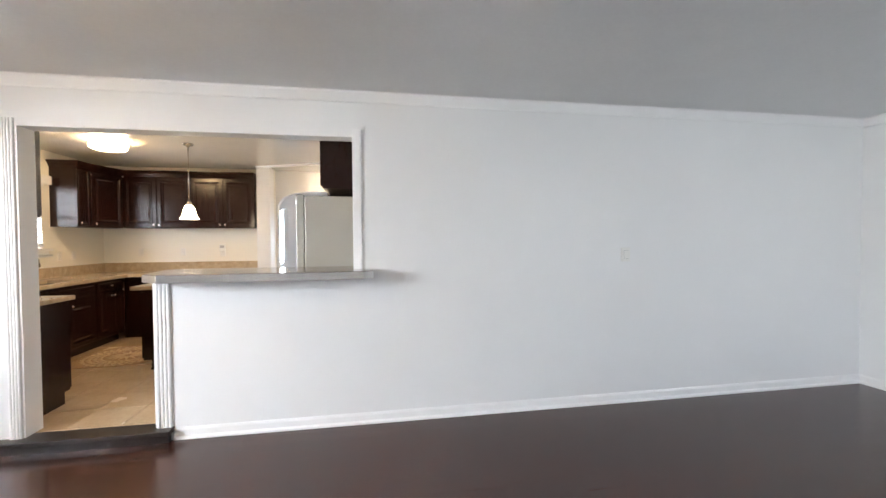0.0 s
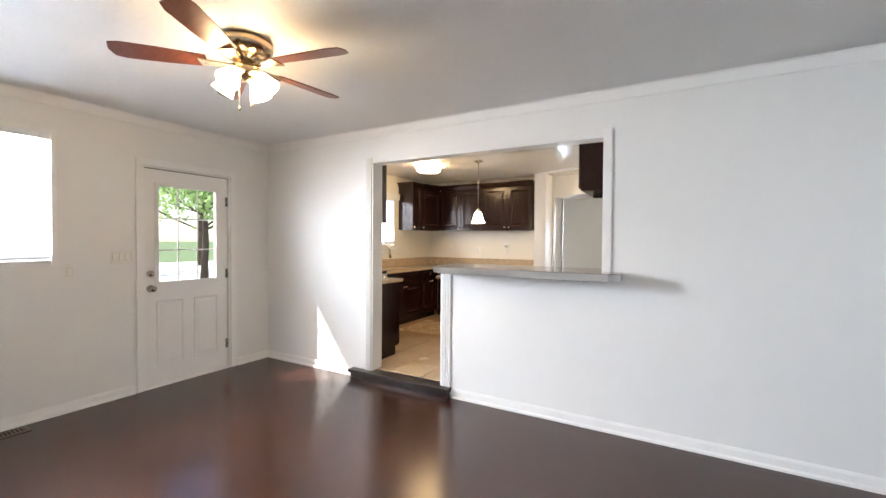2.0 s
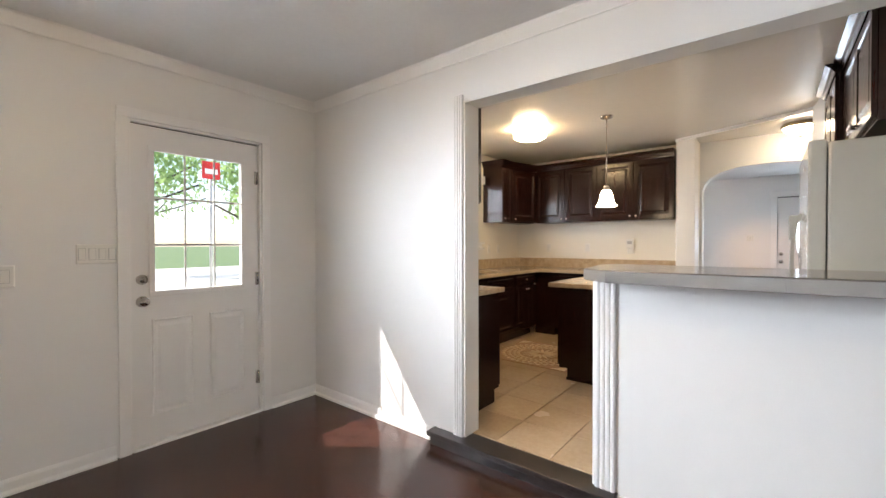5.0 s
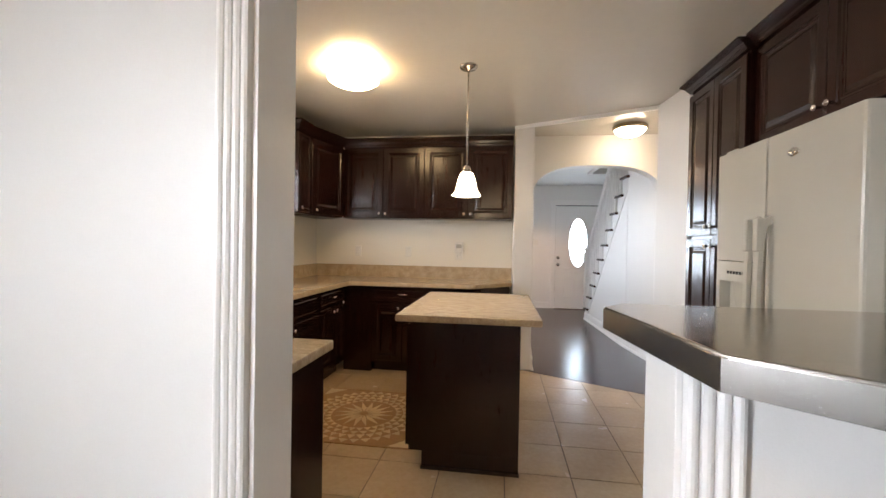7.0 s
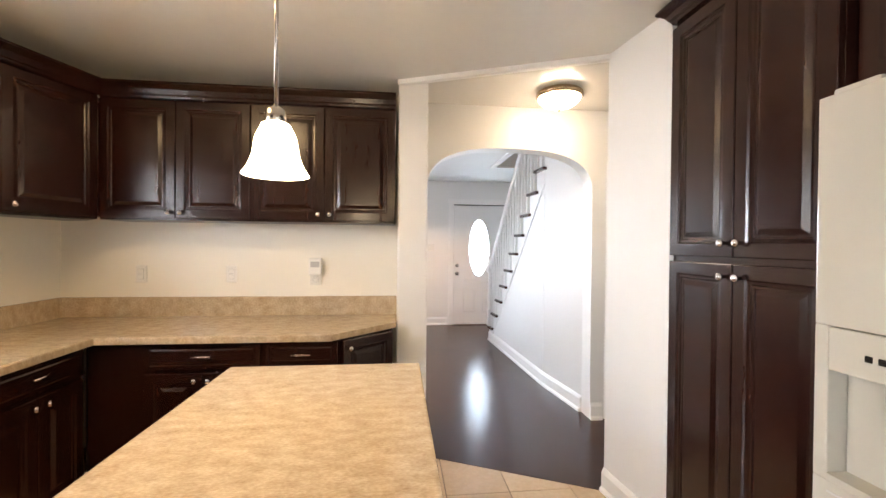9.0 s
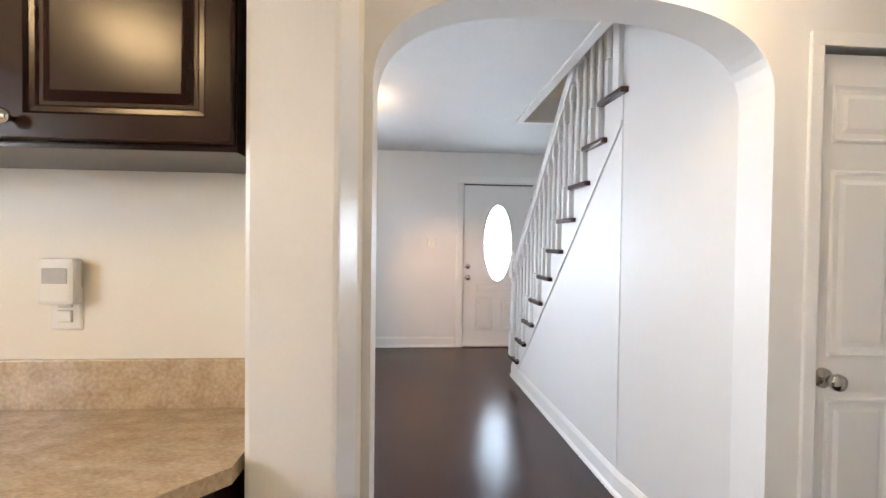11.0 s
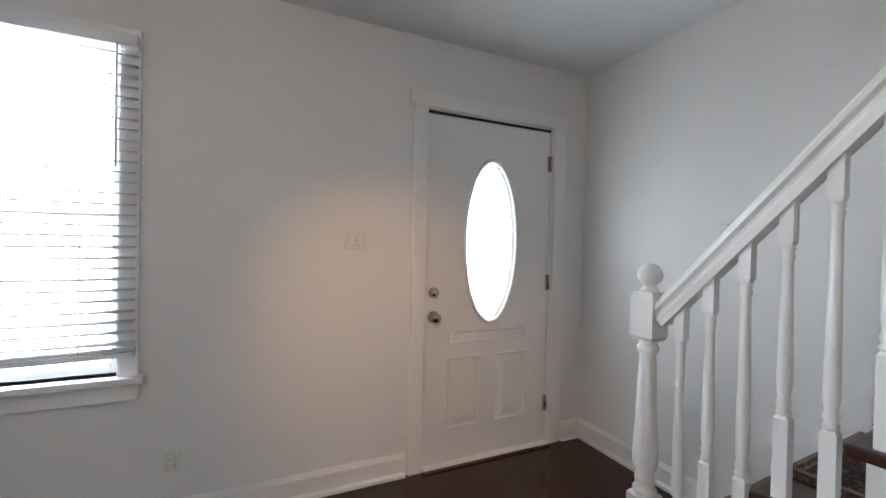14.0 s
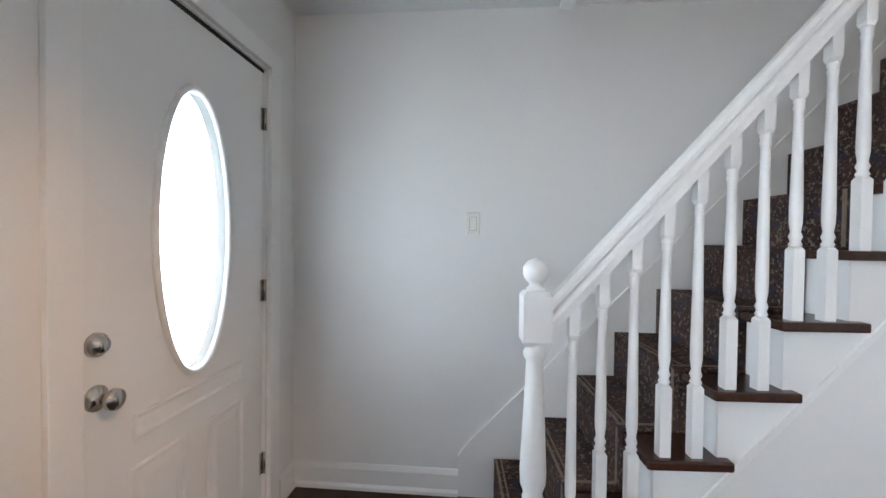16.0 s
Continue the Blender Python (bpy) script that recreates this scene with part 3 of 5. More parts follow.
# diagonal corner cabinet and the narrow one beside the window
diag = cabinet("dark espresso corner wall cabinet with one angled door", pose(-2.925, 6.64, UZ, 0, 0, 73), 0.49, 0.12, UH, [(-0.235, 0.01, 0.235, UH - 0.01, "door", -0.19, 0.05)], crown=CR)
part("corner_body", prism([(-0.24, 0.03), (0.24, 0.03), (0.40, 0.30), (0.40, 0.48), (-0.20, 0.30)], "z", 0.0, UH + CR - 0.004), M_CAB, diag)
cabinet("narrow dark espresso wall cabinet beside the window", pose(-3.0, 6.28, UZ, 0, 0, 90), 0.24, 0.30, UH, [(-0.12, 0.01, 0.12, UH - 0.01, "door", -0.08, 0.05)], crown=CR, crown_sides=(1, 0))
cabinet("dark espresso wall cabinet beside the passage", pose(-2.585, 3.96, UZ, 0, 0, 180), 1.43, 0.32, UH + 0.05, pair(1.43, 0.01, UH + 0.03, 0.05), crown=CR, crown_sides=(1, 1))

# base cabinets: back run
BZ = ZC - 0.035 - ZK
def base(label, m, w, d, doors=2, drawer=True):
    z1 = BZ - 0.005
    f = []
    if drawer:
        f.append((-w / 2 + 0.01, z1 - 0.15, w / 2 - 0.01, z1, "drawer", 0.0, z1 - 0.075))
        z1 -= 0.165
    if doors == 2:
        f += [(-w / 2 + 0.01, 0.115, 0, z1, "door", -0.035, z1 - 0.04), (0, 0.115, w / 2 - 0.01, z1, "door", 0.035, z1 - 0.04)]
    elif doors == 1:
        f += [(-w / 2 + 0.01, 0.115, w / 2 - 0.01, z1, "door", -w / 2 + 0.05, z1 - 0.04)]
    else:
        h = (z1 - 0.115) / doors if doors > 2 else 0
        for i in range(doors if doors > 2 else 0):
            f.append((-w / 2 + 0.01, 0.115 + i * h, w / 2 - 0.01, 0.115 + (i + 1) * h, "drawer", 0.0, 0.115 + (i + 0.5) * h))
    return cabinet(label, m, w, d, BZ, f, toe=0.10)


YC, XC = 6.52, -2.655                   # counter fronts
base("dark espresso base cabinet with drawer and two doors", pose(-2.13, YC + 0.03, ZK), 0.62, 0.62)
base("dark espresso base cabinet with a single wide drawer", pose(-1.61, YC + 0.03, ZK), 0.42, 0.62, doors=1)
a45 = cabinet("angled dark espresso base cabinet at the counter end", pose(-1.245, 6.685, ZK, 0, 0, 43), 0.40, 0.12, BZ, [(-0.19, 0.115, 0.19, BZ - 0.01, "door", -0.15, BZ - 0.06)], toe=0.10)
part("end_body", prism([(-0.19, 0.03), (0.19, 0.03), (0.42, 0.26), (0.05, 0.52), (-0.39, 0.25)], "z", 0.10, BZ - 0.002), M_CAB, a45)
part("corner_filler", box((-2.72, YC + 0.052, ZK), (-2.441, YB, ZK + BZ - 0.001)), M_CAB, tagged(new("corner_base_cabinet"), "dark espresso blind corner base cabinet", "cabinet", "kitchen cabinets"))
# left run: corner unit, sink unit
base("narrow dark espresso base cabinet with drawer beside the corner", pose(XC - 0.03, 6.235, ZK, 0, 0, 90), 0.57, 0.60, doors=2)
cabinet("dark espresso sink base cabinet with two doors", pose(XC - 0.03, 5.47, ZK, 0, 0, 90), 0.96, 0.60, BZ,
        [(-0.47, 0.66, 0.47, BZ - 0.01, "panel", None, None), (-0.47, 0.115, 0, 0.645, "door", -0.035, 0.60), (0, 0.115, 0.47, 0.645, "door", 0.035, 0.60)], toe=0.10)
# units behind the partition
cabinet("dark espresso end base cabinet with two doors", pose(-2.345, 4.19, ZK, 0, 0, 180), 0.99, 0.545, BZ, pair(0.99, 0.115, BZ - 0.01, 0.72), toe=0.10)

# worktops
SX0, SX1, SY0, SY1 = -3.12, -2.755, 5.12, 5.82
bm = boxes(((XW + 0.002, 4.985, ZC - 0.035), (SX0, YB - 0.002, ZC)), ((SX0, 4.985, ZC - 0.035), (XC, SY0, ZC)), ((SX1, SY0, ZC - 0.035), (XC, SY1, ZC)), ((SX0, SY1, ZC - 0.035), (XC, YB - 0.002, ZC)))
bm = join(bm, prism([(XC, YC), (-1.43, YC), (-1.090, 6.86), (-1.090, YB - 0.002), (XC, YB - 0.002)], "z", ZC - 0.035, ZC))
worktop = thing("worktop", pose(0, 0, 0), "polished beige granite worktop with upstand, in an L", "worktop")
part("slab", bm, M_GRANITE, worktop)
part("upstand", boxes(((XW + 0.002, 4.985, ZC), (XW + 0.024, YB - 0.024, ZC + 0.13)), ((XW + 0.002, YB - 0.024, ZC), (-1.09, YB - 0.002, ZC + 0.13)), bevel=0.002), M_GRANITE, worktop)
part("slab_edge", boxes(((XC, 4.987, ZC - 0.038), (XC + 0.012, YC + 0.002, ZC - 0.002)), ((XC + 0.012, YC - 0.012, ZC - 0.038), (-1.435, YC, ZC - 0.002)), bevel=0.004), M_GRANITE, worktop)
t2 = thing("worktop", pose(0, 0, 0), "short beige granite worktop beside the range", "worktop")
part("slab", boxes(((XW + 0.002, YP1, ZC - 0.035), (-1.83, 4.225, ZC)), bevel=0.006), M_GRANITE, t2)

# sink and tap
sink = thing("kitchen_sink", pose((SX0 + SX1) / 2, (SY0 + SY1) / 2, ZC), "undermounted stainless steel sink basin", "sink")
sw, sh = (SX1 - SX0) / 2, (SY1 - SY0) / 2
part("basin", boxes(((-sw - 0.01, -sh - 0.01, -0.20), (sw + 0.01, sh + 0.01, -0.19)), ((-sw - 0.01, -sh - 0.01, -0.19), (-sw, sh + 0.01, -0.036)), ((sw, -sh - 0.01, -0.19), (sw + 0.01, sh + 0.01, -0.036)), ((-sw, -sh - 0.01, -0.19), (sw, -sh, -0.036)), ((-sw, sh, -0.19), (sw, sh + 0.01, -0.036))), M_STEEL, sink)
part("drain", lathe([(0.045, 0), (0.045, 0.004), (0.02, 0.006), (0.0005, 0.004)], 20, (0, 0, -0.19)), M_NICKEL, sink)
tap = thing("kitchen_tap", pose(-3.17, 5.42, ZC), "brushed nickel gooseneck tap with pull-down spray", "tap")
part("base", lathe([(0.034, 0), (0.034, 0.008), (0.026, 0.02), (0.026, 0.16), (0.016, 0.185)], 20), M_NICKEL, tap)
arc = [(0, 0, 0.16)] + [(0.10 - 0.10 * math.cos(a), 0.045 * (1 - math.cos(a)) / 2, 0.285 + 0.10 * math.sin(a)) for a in [math.pi * i / 12 for i in range(12)]] + [(0.205, 0.043, 0.25)]
part("spout", tube(arc, 0.0135, 12), M_NICKEL, tap)
part("spray_head", tube([(0.202, 0.043, 0.26), (0.208, 0.044, 0.225), (0.218, 0.046, 0.17)], 0.019, 12), M_NICKEL, tap)
part("lever", join(tube([(0, 0.02, 0.08), (0, 0.085, 0.085)], 0.014, 10), tube([(0, 0.085, 0.085), (0.03, 0.15, 0.095)], 0.006, 8)), M_NICKEL, tap)
sd = thing("soap_dispenser", pose(-3.2, 5.30, ZC), "small dark sink-hole cover on the worktop", "dispenser")
part("body", lathe([(0.028, 0), (0.028, 0.006), (0.018, 0.014), (0.012, 0.03), (0.0005, 0.032)], 16), M_NICKEL, sd)

# range
rg = thing("gas_range", pose(XC + 0.005, 4.605, ZK, 0, 0, 90), "stainless steel gas range with black cooktop", "stove")
part("body", box((-0.375, 0.03, 0.0), (0.375, 0.63, 0.845), 0.004), M_STEEL, rg)
part("cooktop", box((-0.378, 0.0, 0.846), (0.378, 0.63, 0.885), 0.008), M_BLACK, rg)
part("control_panel", prism([(-0.02, 0.742), (0.03, 0.742), (0.03, 0.845), (0.002, 0.845)], "x", -0.375, 0.375), M_STEEL, rg)
for i in range(5):
    bm = lathe([(0.026, 0), (0.026, 0.006), (0.02, 0.009), (0.019, 0.032), (0.016, 0.036), (0.0005, 0.036)], 16)
    bm.transform(pose(-0.29 + 0.145 * i, -0.012, 0.795, 102, 0, 0))
    part("control_knob", bm, M_STEEL, rg)
od = part("oven_door", box((-0.37, -0.008, 0.17), (0.37, 0.03, 0.735), 0.006), M_BLACK, rg)
part("door_glass", box((-0.27, -0.0095, 0.27), (0.27, -0.0085, 0.58)), M_BLACK, od)
part("handle", join(tube([(-0.32, -0.055, 0.685), (0.32, -0.055, 0.685)], 0.013, 12), tube([(-0.29, 0, 0.685), (-0.29, -0.055, 0.685)], 0.008), tube([(0.29, 0, 0.685), (0.29, -0.055, 0.685)], 0.008)), M_STEEL, od)
part("drawer", box((-0.37, -0.006, 0.03), (0.37, 0.03, 0.16), 0.006), M_STEEL, rg)
for gx in (-0.25, 0.0, 0.25):
    bars = [((gx - 0.115, y - 0.006, 0.905), (gx + 0.115, y + 0.006, 0.918)) for y in (0.10, 0.22, 0.34, 0.46, 0.56)] + [((gx + s - 0.006, 0.08, 0.903), (gx + s + 0.006, 0.58, 0.916)) for s in (-0.11, 0.0, 0.11)] + [((gx + s - 0.008, y - 0.008, 0.884), (gx + s + 0.008, y + 0.008, 0.906)) for s in (-0.11, 0.11) for y in (0.09, 0.57)]
    part("grate", boxes(*bars, bevel=0.002), M_IRON, rg)
for gx in (-0.25, 0.25):
    for gy in (0.19, 0.46):
        part("burner", lathe([(0.05, 0), (0.05, 0.008), (0.035, 0.014), (0.035, 0.02), (0.0005, 0.02)], 18, (gx, gy, 0.885)), M_IRON, rg)

# island
isl = thing("kitchen_island", pose(-1.385, 5.42, ZK), "dark espresso island cabinet with a granite top", "kitchen island")
part("body", boxes(((-0.31, -0.46, 0.10), (0.295, 0.47, 0.83)), ((-0.235, -0.46, 0.0), (0.295, 0.45, 0.10)), bevel=0.002), M_CAB, isl)
part("base_strip", box((-0.24, -0.468, 0.0), (0.30, -0.46, 0.022), 0.002), M_CAB, isl)
part("top", box((-0.375, -0.55, 0.83), (0.40, 0.55, 0.868), 0.008), M_GRANITE, isl, "polished beige granite top")
for i in range(2):
    bm = rings_panel(0.44, 0.68, RAISED, 0.021)
    bm.transform(pose(-0.332, 0.235 - 0.46 * i, 0.46, 0, 0, -90))
    leaf = part("door", bm, M_CAB, isl)
    k = knob(leaf, 0, 0, 0)
    k.matrix_basis = pose(-0.332, 0.05 - 0.07 * i, 0.72, 0, 0, -90)

# bar top on the half wall
bar = thing("bar_counter", pose(0, 0, BARZ - 0.0), "stainless steel bar top with clipped corners on the half wall", "counter")
plan = [(-0.945, 3.80), (-0.89, 3.36), (-0.76, 3.255), (0.56, 3.255), (0.63, 3.32), (0.63, YP0 - 0.002), (PX1 - 0.003, YP0 - 0.002), (PX1 - 0.003, 3.88), (-0.88, 3.88)]
part("top", prism(plan, "z", 0.0, 0.055, 0.004), M_BARTOP, bar)
part("edge_band", prism([(-0.948, 3.798), (-0.894, 3.358), (-0.762, 3.251), (0.562, 3.251), (0.634, 3.318), (0.634, 3.49), (0.628, 3.49), (0.628, 3.322), (0.558, 3.257), (-0.758, 3.257), (-0.887, 3.363), (-0.940, 3.798)], "z", 0.002, 0.050), M_STEEL, bar)

# refrigerator
fr = thing("refrigerator", pose(-0.055, 4.67, ZK, 0, 0, -90), "white side-by-side refrigerator with ice and water dispenser", "refrigerator")
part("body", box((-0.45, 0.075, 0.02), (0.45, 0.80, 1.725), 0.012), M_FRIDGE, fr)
part("kick_grille", box((-0.44, 0.05, 0.0), (0.44, 0.09, 0.07), 0.004), M_PLASTIC, fr)
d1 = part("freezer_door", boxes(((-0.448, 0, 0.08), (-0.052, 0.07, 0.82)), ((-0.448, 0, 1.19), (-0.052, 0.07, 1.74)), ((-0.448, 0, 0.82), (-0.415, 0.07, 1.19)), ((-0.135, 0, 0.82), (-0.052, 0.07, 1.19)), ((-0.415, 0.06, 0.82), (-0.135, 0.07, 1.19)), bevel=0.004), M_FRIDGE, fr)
part("dispenser_panel", box((-0.413, -0.003, 1.085), (-0.137, 0.05, 1.188), 0.004), M_FRIDGE, d1)
part("dispenser_cavity", boxes(((-0.413, 0.052, 0.825), (-0.137, 0.058, 1.085)), ((-0.413, -0.004, 0.822), (-0.137, 0.058, 0.838))), M_FRIDGE, d1)
part("dispenser_chute", prism([(0.01, 1.085), (0.05, 1.085), (0.05, 0.90), (0.035, 0.90)], "x", -0.31, -0.23, 0.004), M_FRIDGE, d1)
part("dispenser_line", box((-0.413, -0.0015, 0.792), (-0.137, 0.002, 0.797)), M_PLASTIC, d1)
for i in range(6):
    part("button", box((-0.335 + i * 0.026, -0.006, 1.125), (-0.32 + i * 0.026, -0.002, 1.14), 0.002), M_BLACK, d1)
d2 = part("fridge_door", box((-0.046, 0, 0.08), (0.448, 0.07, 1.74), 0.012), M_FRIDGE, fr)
for hx, par in ((-0.088, d1), (-0.012, d2)):
    outer = [(-0.001, 0.62), (-0.030, 0.66), (-0.050, 0.78), (-0.058, 0.95), (-0.058, 1.13), (-0.050, 1.28), (-0.034, 1.38), (-0.001, 1.40)]
    inner = [(-0.001, 1.36), (-0.020, 1.345), (-0.032, 1.26), (-0.038, 1.13), (-0.038, 0.95), (-0.032, 0.80), (-0.018, 0.69), (-0.001, 0.67)]
    part("handle", prism(outer + inner, "x", hx - 0.017, hx + 0.017, 0.004), M_FRIDGE, par)
    part("handle_cap", box((hx - 0.0175, -0.062, 1.24), (hx + 0.0175, -0.030, 1.385), 0.006), M_FRIDGE, par)
bm = lathe([(0.032, 0), (0.032, 0.003), (0.0005, 0.004)], 20)
bm.transform(Matrix.Scale(0.5, 4, (0, 1, 0)))
bm.transform(pose(0.12, -0.001, 1.64, 90, 0, 0))
part("badge", bm, M_CHROME, d2)
part("hinge_cover", box((-0.44, 0.03, 1.742), (-0.34, 0.13, 1.762), 0.006), M_FRIDGE, fr)

# pantry and the cabinet over the refrigerator
pw, pd = 0.70, 0.68
cabinet("tall dark espresso pantry cabinet with four doors", pose(0.125, 5.575, ZK, 0, 0, -90), pw, pd, 2.36,
        [(-pw / 2, 1.335, 0, 2.34, "door", -0.035, 1.39), (0, 1.335, pw / 2, 2.34, "door", 0.035, 1.39), (-pw / 2, 0.11, 0, 1.315, "door", -0.035, 1.265), (0, 0.11, pw / 2, 1.315, "door", 0.035, 1.265)], toe=0.09, crown=0.07, crown_sides=(1, 0), name="pantry_cabinet")
cabinet("dark espresso cabinet above the refrigerator", pose(0.165, 4.7125, 1.885, 0, 0, -90), 1.015, pd, 0.575, pair(1.0, 0.02, 0.555, 0.08), crown=0.07, crown_sides=(0, 1))

# pendant, ceiling lights
pn = thing("pendant_light", pose(-1.44, 5.47, ZL + 0.001), "brushed nickel pendant with a lit bell glass shade", "pendant lamp")
part("canopy", lathe([(0.06, -0.002), (0.06, -0.012), (0.05, -0.022), (0.02, -0.03), (0.012, -0.04)], 24), M_NICKEL, pn)
part("rod", tube([(0, 0, -0.03), (0, 0, -0.68)], 0.006, 10), M_NICKEL, pn)
part("socket", lathe([(0.012, -0.665), (0.026, -0.675), (0.03, -0.71), (0.022, -0.72)], 18), M_NICKEL, pn)
part("shade", lathe([(0.026, -0.71), (0.04, -0.718), (0.057, -0.755), (0.066, -0.81), (0.080, -0.845), (0.095, -0.865), (0.091, -0.867), (0.05, -0.835), (0.02, -0.775)], 28), M_PEND_GLASS, pn, "lit white glass bell shade")
dl = thing("ceiling_light", pose(-2.22, 5.42, ZL), "round lit glass dome ceiling light", "ceiling lamp")
part("pan", lathe([(0.15, 0), (0.15, -0.02), (0.14, -0.025)], 28), M_TRIM, dl)
part("shade", lathe([(0.165, -0.022), (0.175, -0.035), (0.172, -0.085), (0.14, -0.105), (0.0005, -0.112)], 32), M_DOME_GLASS, dl, "lit warm white glass dome")
hl = thing("ceiling_light", pose(0.02, 6.95, ZL), "bronze rimmed bowl ceiling light in the hall", "ceiling lamp")
part("rim", lathe([(0.14, 0), (0.158, -0.012), (0.16, -0.035), (0.145, -0.045)], 30), M_BRASS, hl)
part("shade", lathe([(0.146, -0.040), (0.135, -0.065), (0.10, -0.095), (0.05, -0.112), (0.0005, -0.116)], 30), M_HALL_GLASS, hl, "lit white glass bowl")
part("finial", lathe([(0.008, -0.112), (0.012, -0.125), (0.006, -0.137), (0.0005, -0.14)], 12), M_BRASS, hl)


# ---- plates, outlets, vents ----
def plate(label, m, w, h, toggles, category="switch", name="wall_switch"):
    p = thing(name, m, label, category)
    part("plate", rings_panel(w, h, [(0.002, 0.0), (0.006, -0.0015)], 0.006), M_PLATE, p)
    for x, z, tw, th in toggles:
        part("bezel", box((x - tw / 2 - 0.002, -0.0035, z - th / 2 - 0.002), (x + tw / 2 + 0.002, -0.001, z + th / 2 + 0.002)), M_PLASTIC, p)
        part("rocker" if category == "switch" else "socket", box((x - tw / 2, -0.007, z - th / 2), (x + tw / 2, 0.0, z + th / 2), 0.0015), M_PLATE, p)
    return p


OUT = [(0, 0.02, 0.032, 0.028), (0, -0.02, 0.032, 0.028)]
plate("white double rocker switch on the front wall", pose(-0.53, YF - 0.006, 1.41), 0.115, 0.115, [(-0.023, 0, 0.033, 0.066), (0.023, 0, 0.033, 0.066)])
plate("white rocker switch on the stair wall", pose(XR - 0.006, 10.24, 1.48, 0, 0, -90), 0.07, 0.115, [(0, 0, 0.033, 0.066)])
plate("white outlet low on the front wall", pose(-1.34, YF - 0.006, 0.40), 0.07, 0.115, OUT, "outlet", "outlet")
plate("white blank plate on the long living room wall", pose(2.76, YP0 - 0.006, 1.27), 0.085, 0.12, [(0, 0, 0.033, 0.066)])
plate("white switch beside the living room window", pose(XW + 0.006, 1.645, 1.14, 0, 0, 90), 0.075, 0.115, [(0, 0, 0.033, 0.066)])
plate("wide white four-gang switch beside the door", pose(XW + 0.006, 2.02, 1.25, 0, 0, 90), 0.19, 0.115, [(-0.069, 0, 0.03, 0.066), (-0.023, 0, 0.03, 0.066), (0.023, 0, 0.03, 0.066), (0.069, 0, 0.03, 0.066)])
for x in (-2.80, -2.22):
    plate("cream outlet above the worktop", pose(x, YB - 0.006, 1.25), 0.07, 0.115, OUT, "outlet", "outlet")
plate("cream outlet above the worktop under a plug-in box", pose(-1.655, YB - 0.006, 1.23), 0.08, 0.115, OUT, "outlet", "outlet")
for y in (6.30, 6.55):
    plate("cream outlet beside the kitchen window", pose(XW + 0.006, y, 1.23, 0, 0, 90), 0.07, 0.115, OUT, "outlet", "outlet")
pb = thing("plug_in_box", pose(-1.655, YB - 0.012, 1.30), "small white plug-in alarm box", "alarm")
part("case", box((-0.045, -0.03, -0.055), (0.045, 0.004, 0.065), 0.01), M_PLATE, pb)
part("grille", box((-0.03, -0.032, 0.0), (0.03, -0.029, 0.04), 0.001), M_PLASTIC, pb)


def floor_vent(label, m, w, d):
    v = thing("floor_vent", m, label, "vent")
    part("frame", boxes(((-w / 2, -d / 2, 0), (w / 2, -d / 2 + 0.018, 0.007)), ((-w / 2, d / 2 - 0.018, 0), (w / 2, d / 2, 0.007)), ((-w / 2, -d / 2 + 0.018, 0), (-w / 2 + 0.018, d / 2 - 0.018, 0.007)), ((w / 2 - 0.018, -d / 2 + 0.018, 0), (w / 2, d / 2 - 0.018, 0.007)), bevel=0.001), M_VENT, v)
    # thin dark sheet under the slats, coloured as the shade of an opening
    part("duct_shade", box((-w / 2 + 0.018, -d / 2 + 0.018, 0.0005), (w / 2 - 0.018, d / 2 - 0.018, 0.0012)), M_DARK, v)
    n = int((w - 0.036) / 0.02)
    for i in range(n):
        x = -w / 2 + 0.018 + (i + 0.5) * (w - 0.036) / n
        part("slat", box((x - 0.003, -d / 2 + 0.018, 0.001), (x + 0.003, d / 2 - 0.018, 0.006)), M_VENT, v)


floor_vent("bronze metal floor vent under the front window", pose(-2.07, 10.98, ZK), 0.34, 0.14)
floor_vent("bronze metal floor vent by the living room wall", pose(-3.19, 1.2, 0, 0, 0, 90), 0.33, 0.13)

# ---- doors ----
def turned_knob(parent, m, big):
    if big:
        bm = lathe([(0.034, 0), (0.034, 0.006), (0.014, 0.012), (0.012, 0.03), (0.022, 0.038), (0.029, 0.05), (0.027, 0.062), (0.0005, 0.067)], 20)
    else:
        bm = lathe([(0.032, 0), (0.031, 0.012), (0.022, 0.018), (0.02, 0.026), (0.0005, 0.027)], 20)
    bm.transform(m @ pose(0, 0, 0, 90, 0, 0))
    return part("door_knob" if big else "deadbolt", bm, M_NICKEL, parent)


def hinge(parent, x, z):
    part("hinge", join(tube([(x, -0.012, z - 0.05), (x, -0.012, z + 0.05)], 0.007, 8), box((x - 0.022, -0.006, z - 0.05), (x, -0.001, z + 0.05))), M_NICKEL, parent)


def relief(parent, x0, z0, x1, z1, name="moulding"):
    """A raised rectangular moulding on a leaf whose front is y = 0."""
    w, h = x1 - x0, z1 - z0
    bm = rings_panel(w, h, [(0.004, -0.008), (0.009, -0.009), (0.018, -0.001), (0.034, -0.001), (0.050, -0.006)], 0.003)
    bm.transform(pose((x0 + x1) / 2, 0, (z0 + z1) / 2))
    return part(name, bm, M_DOOR, parent)


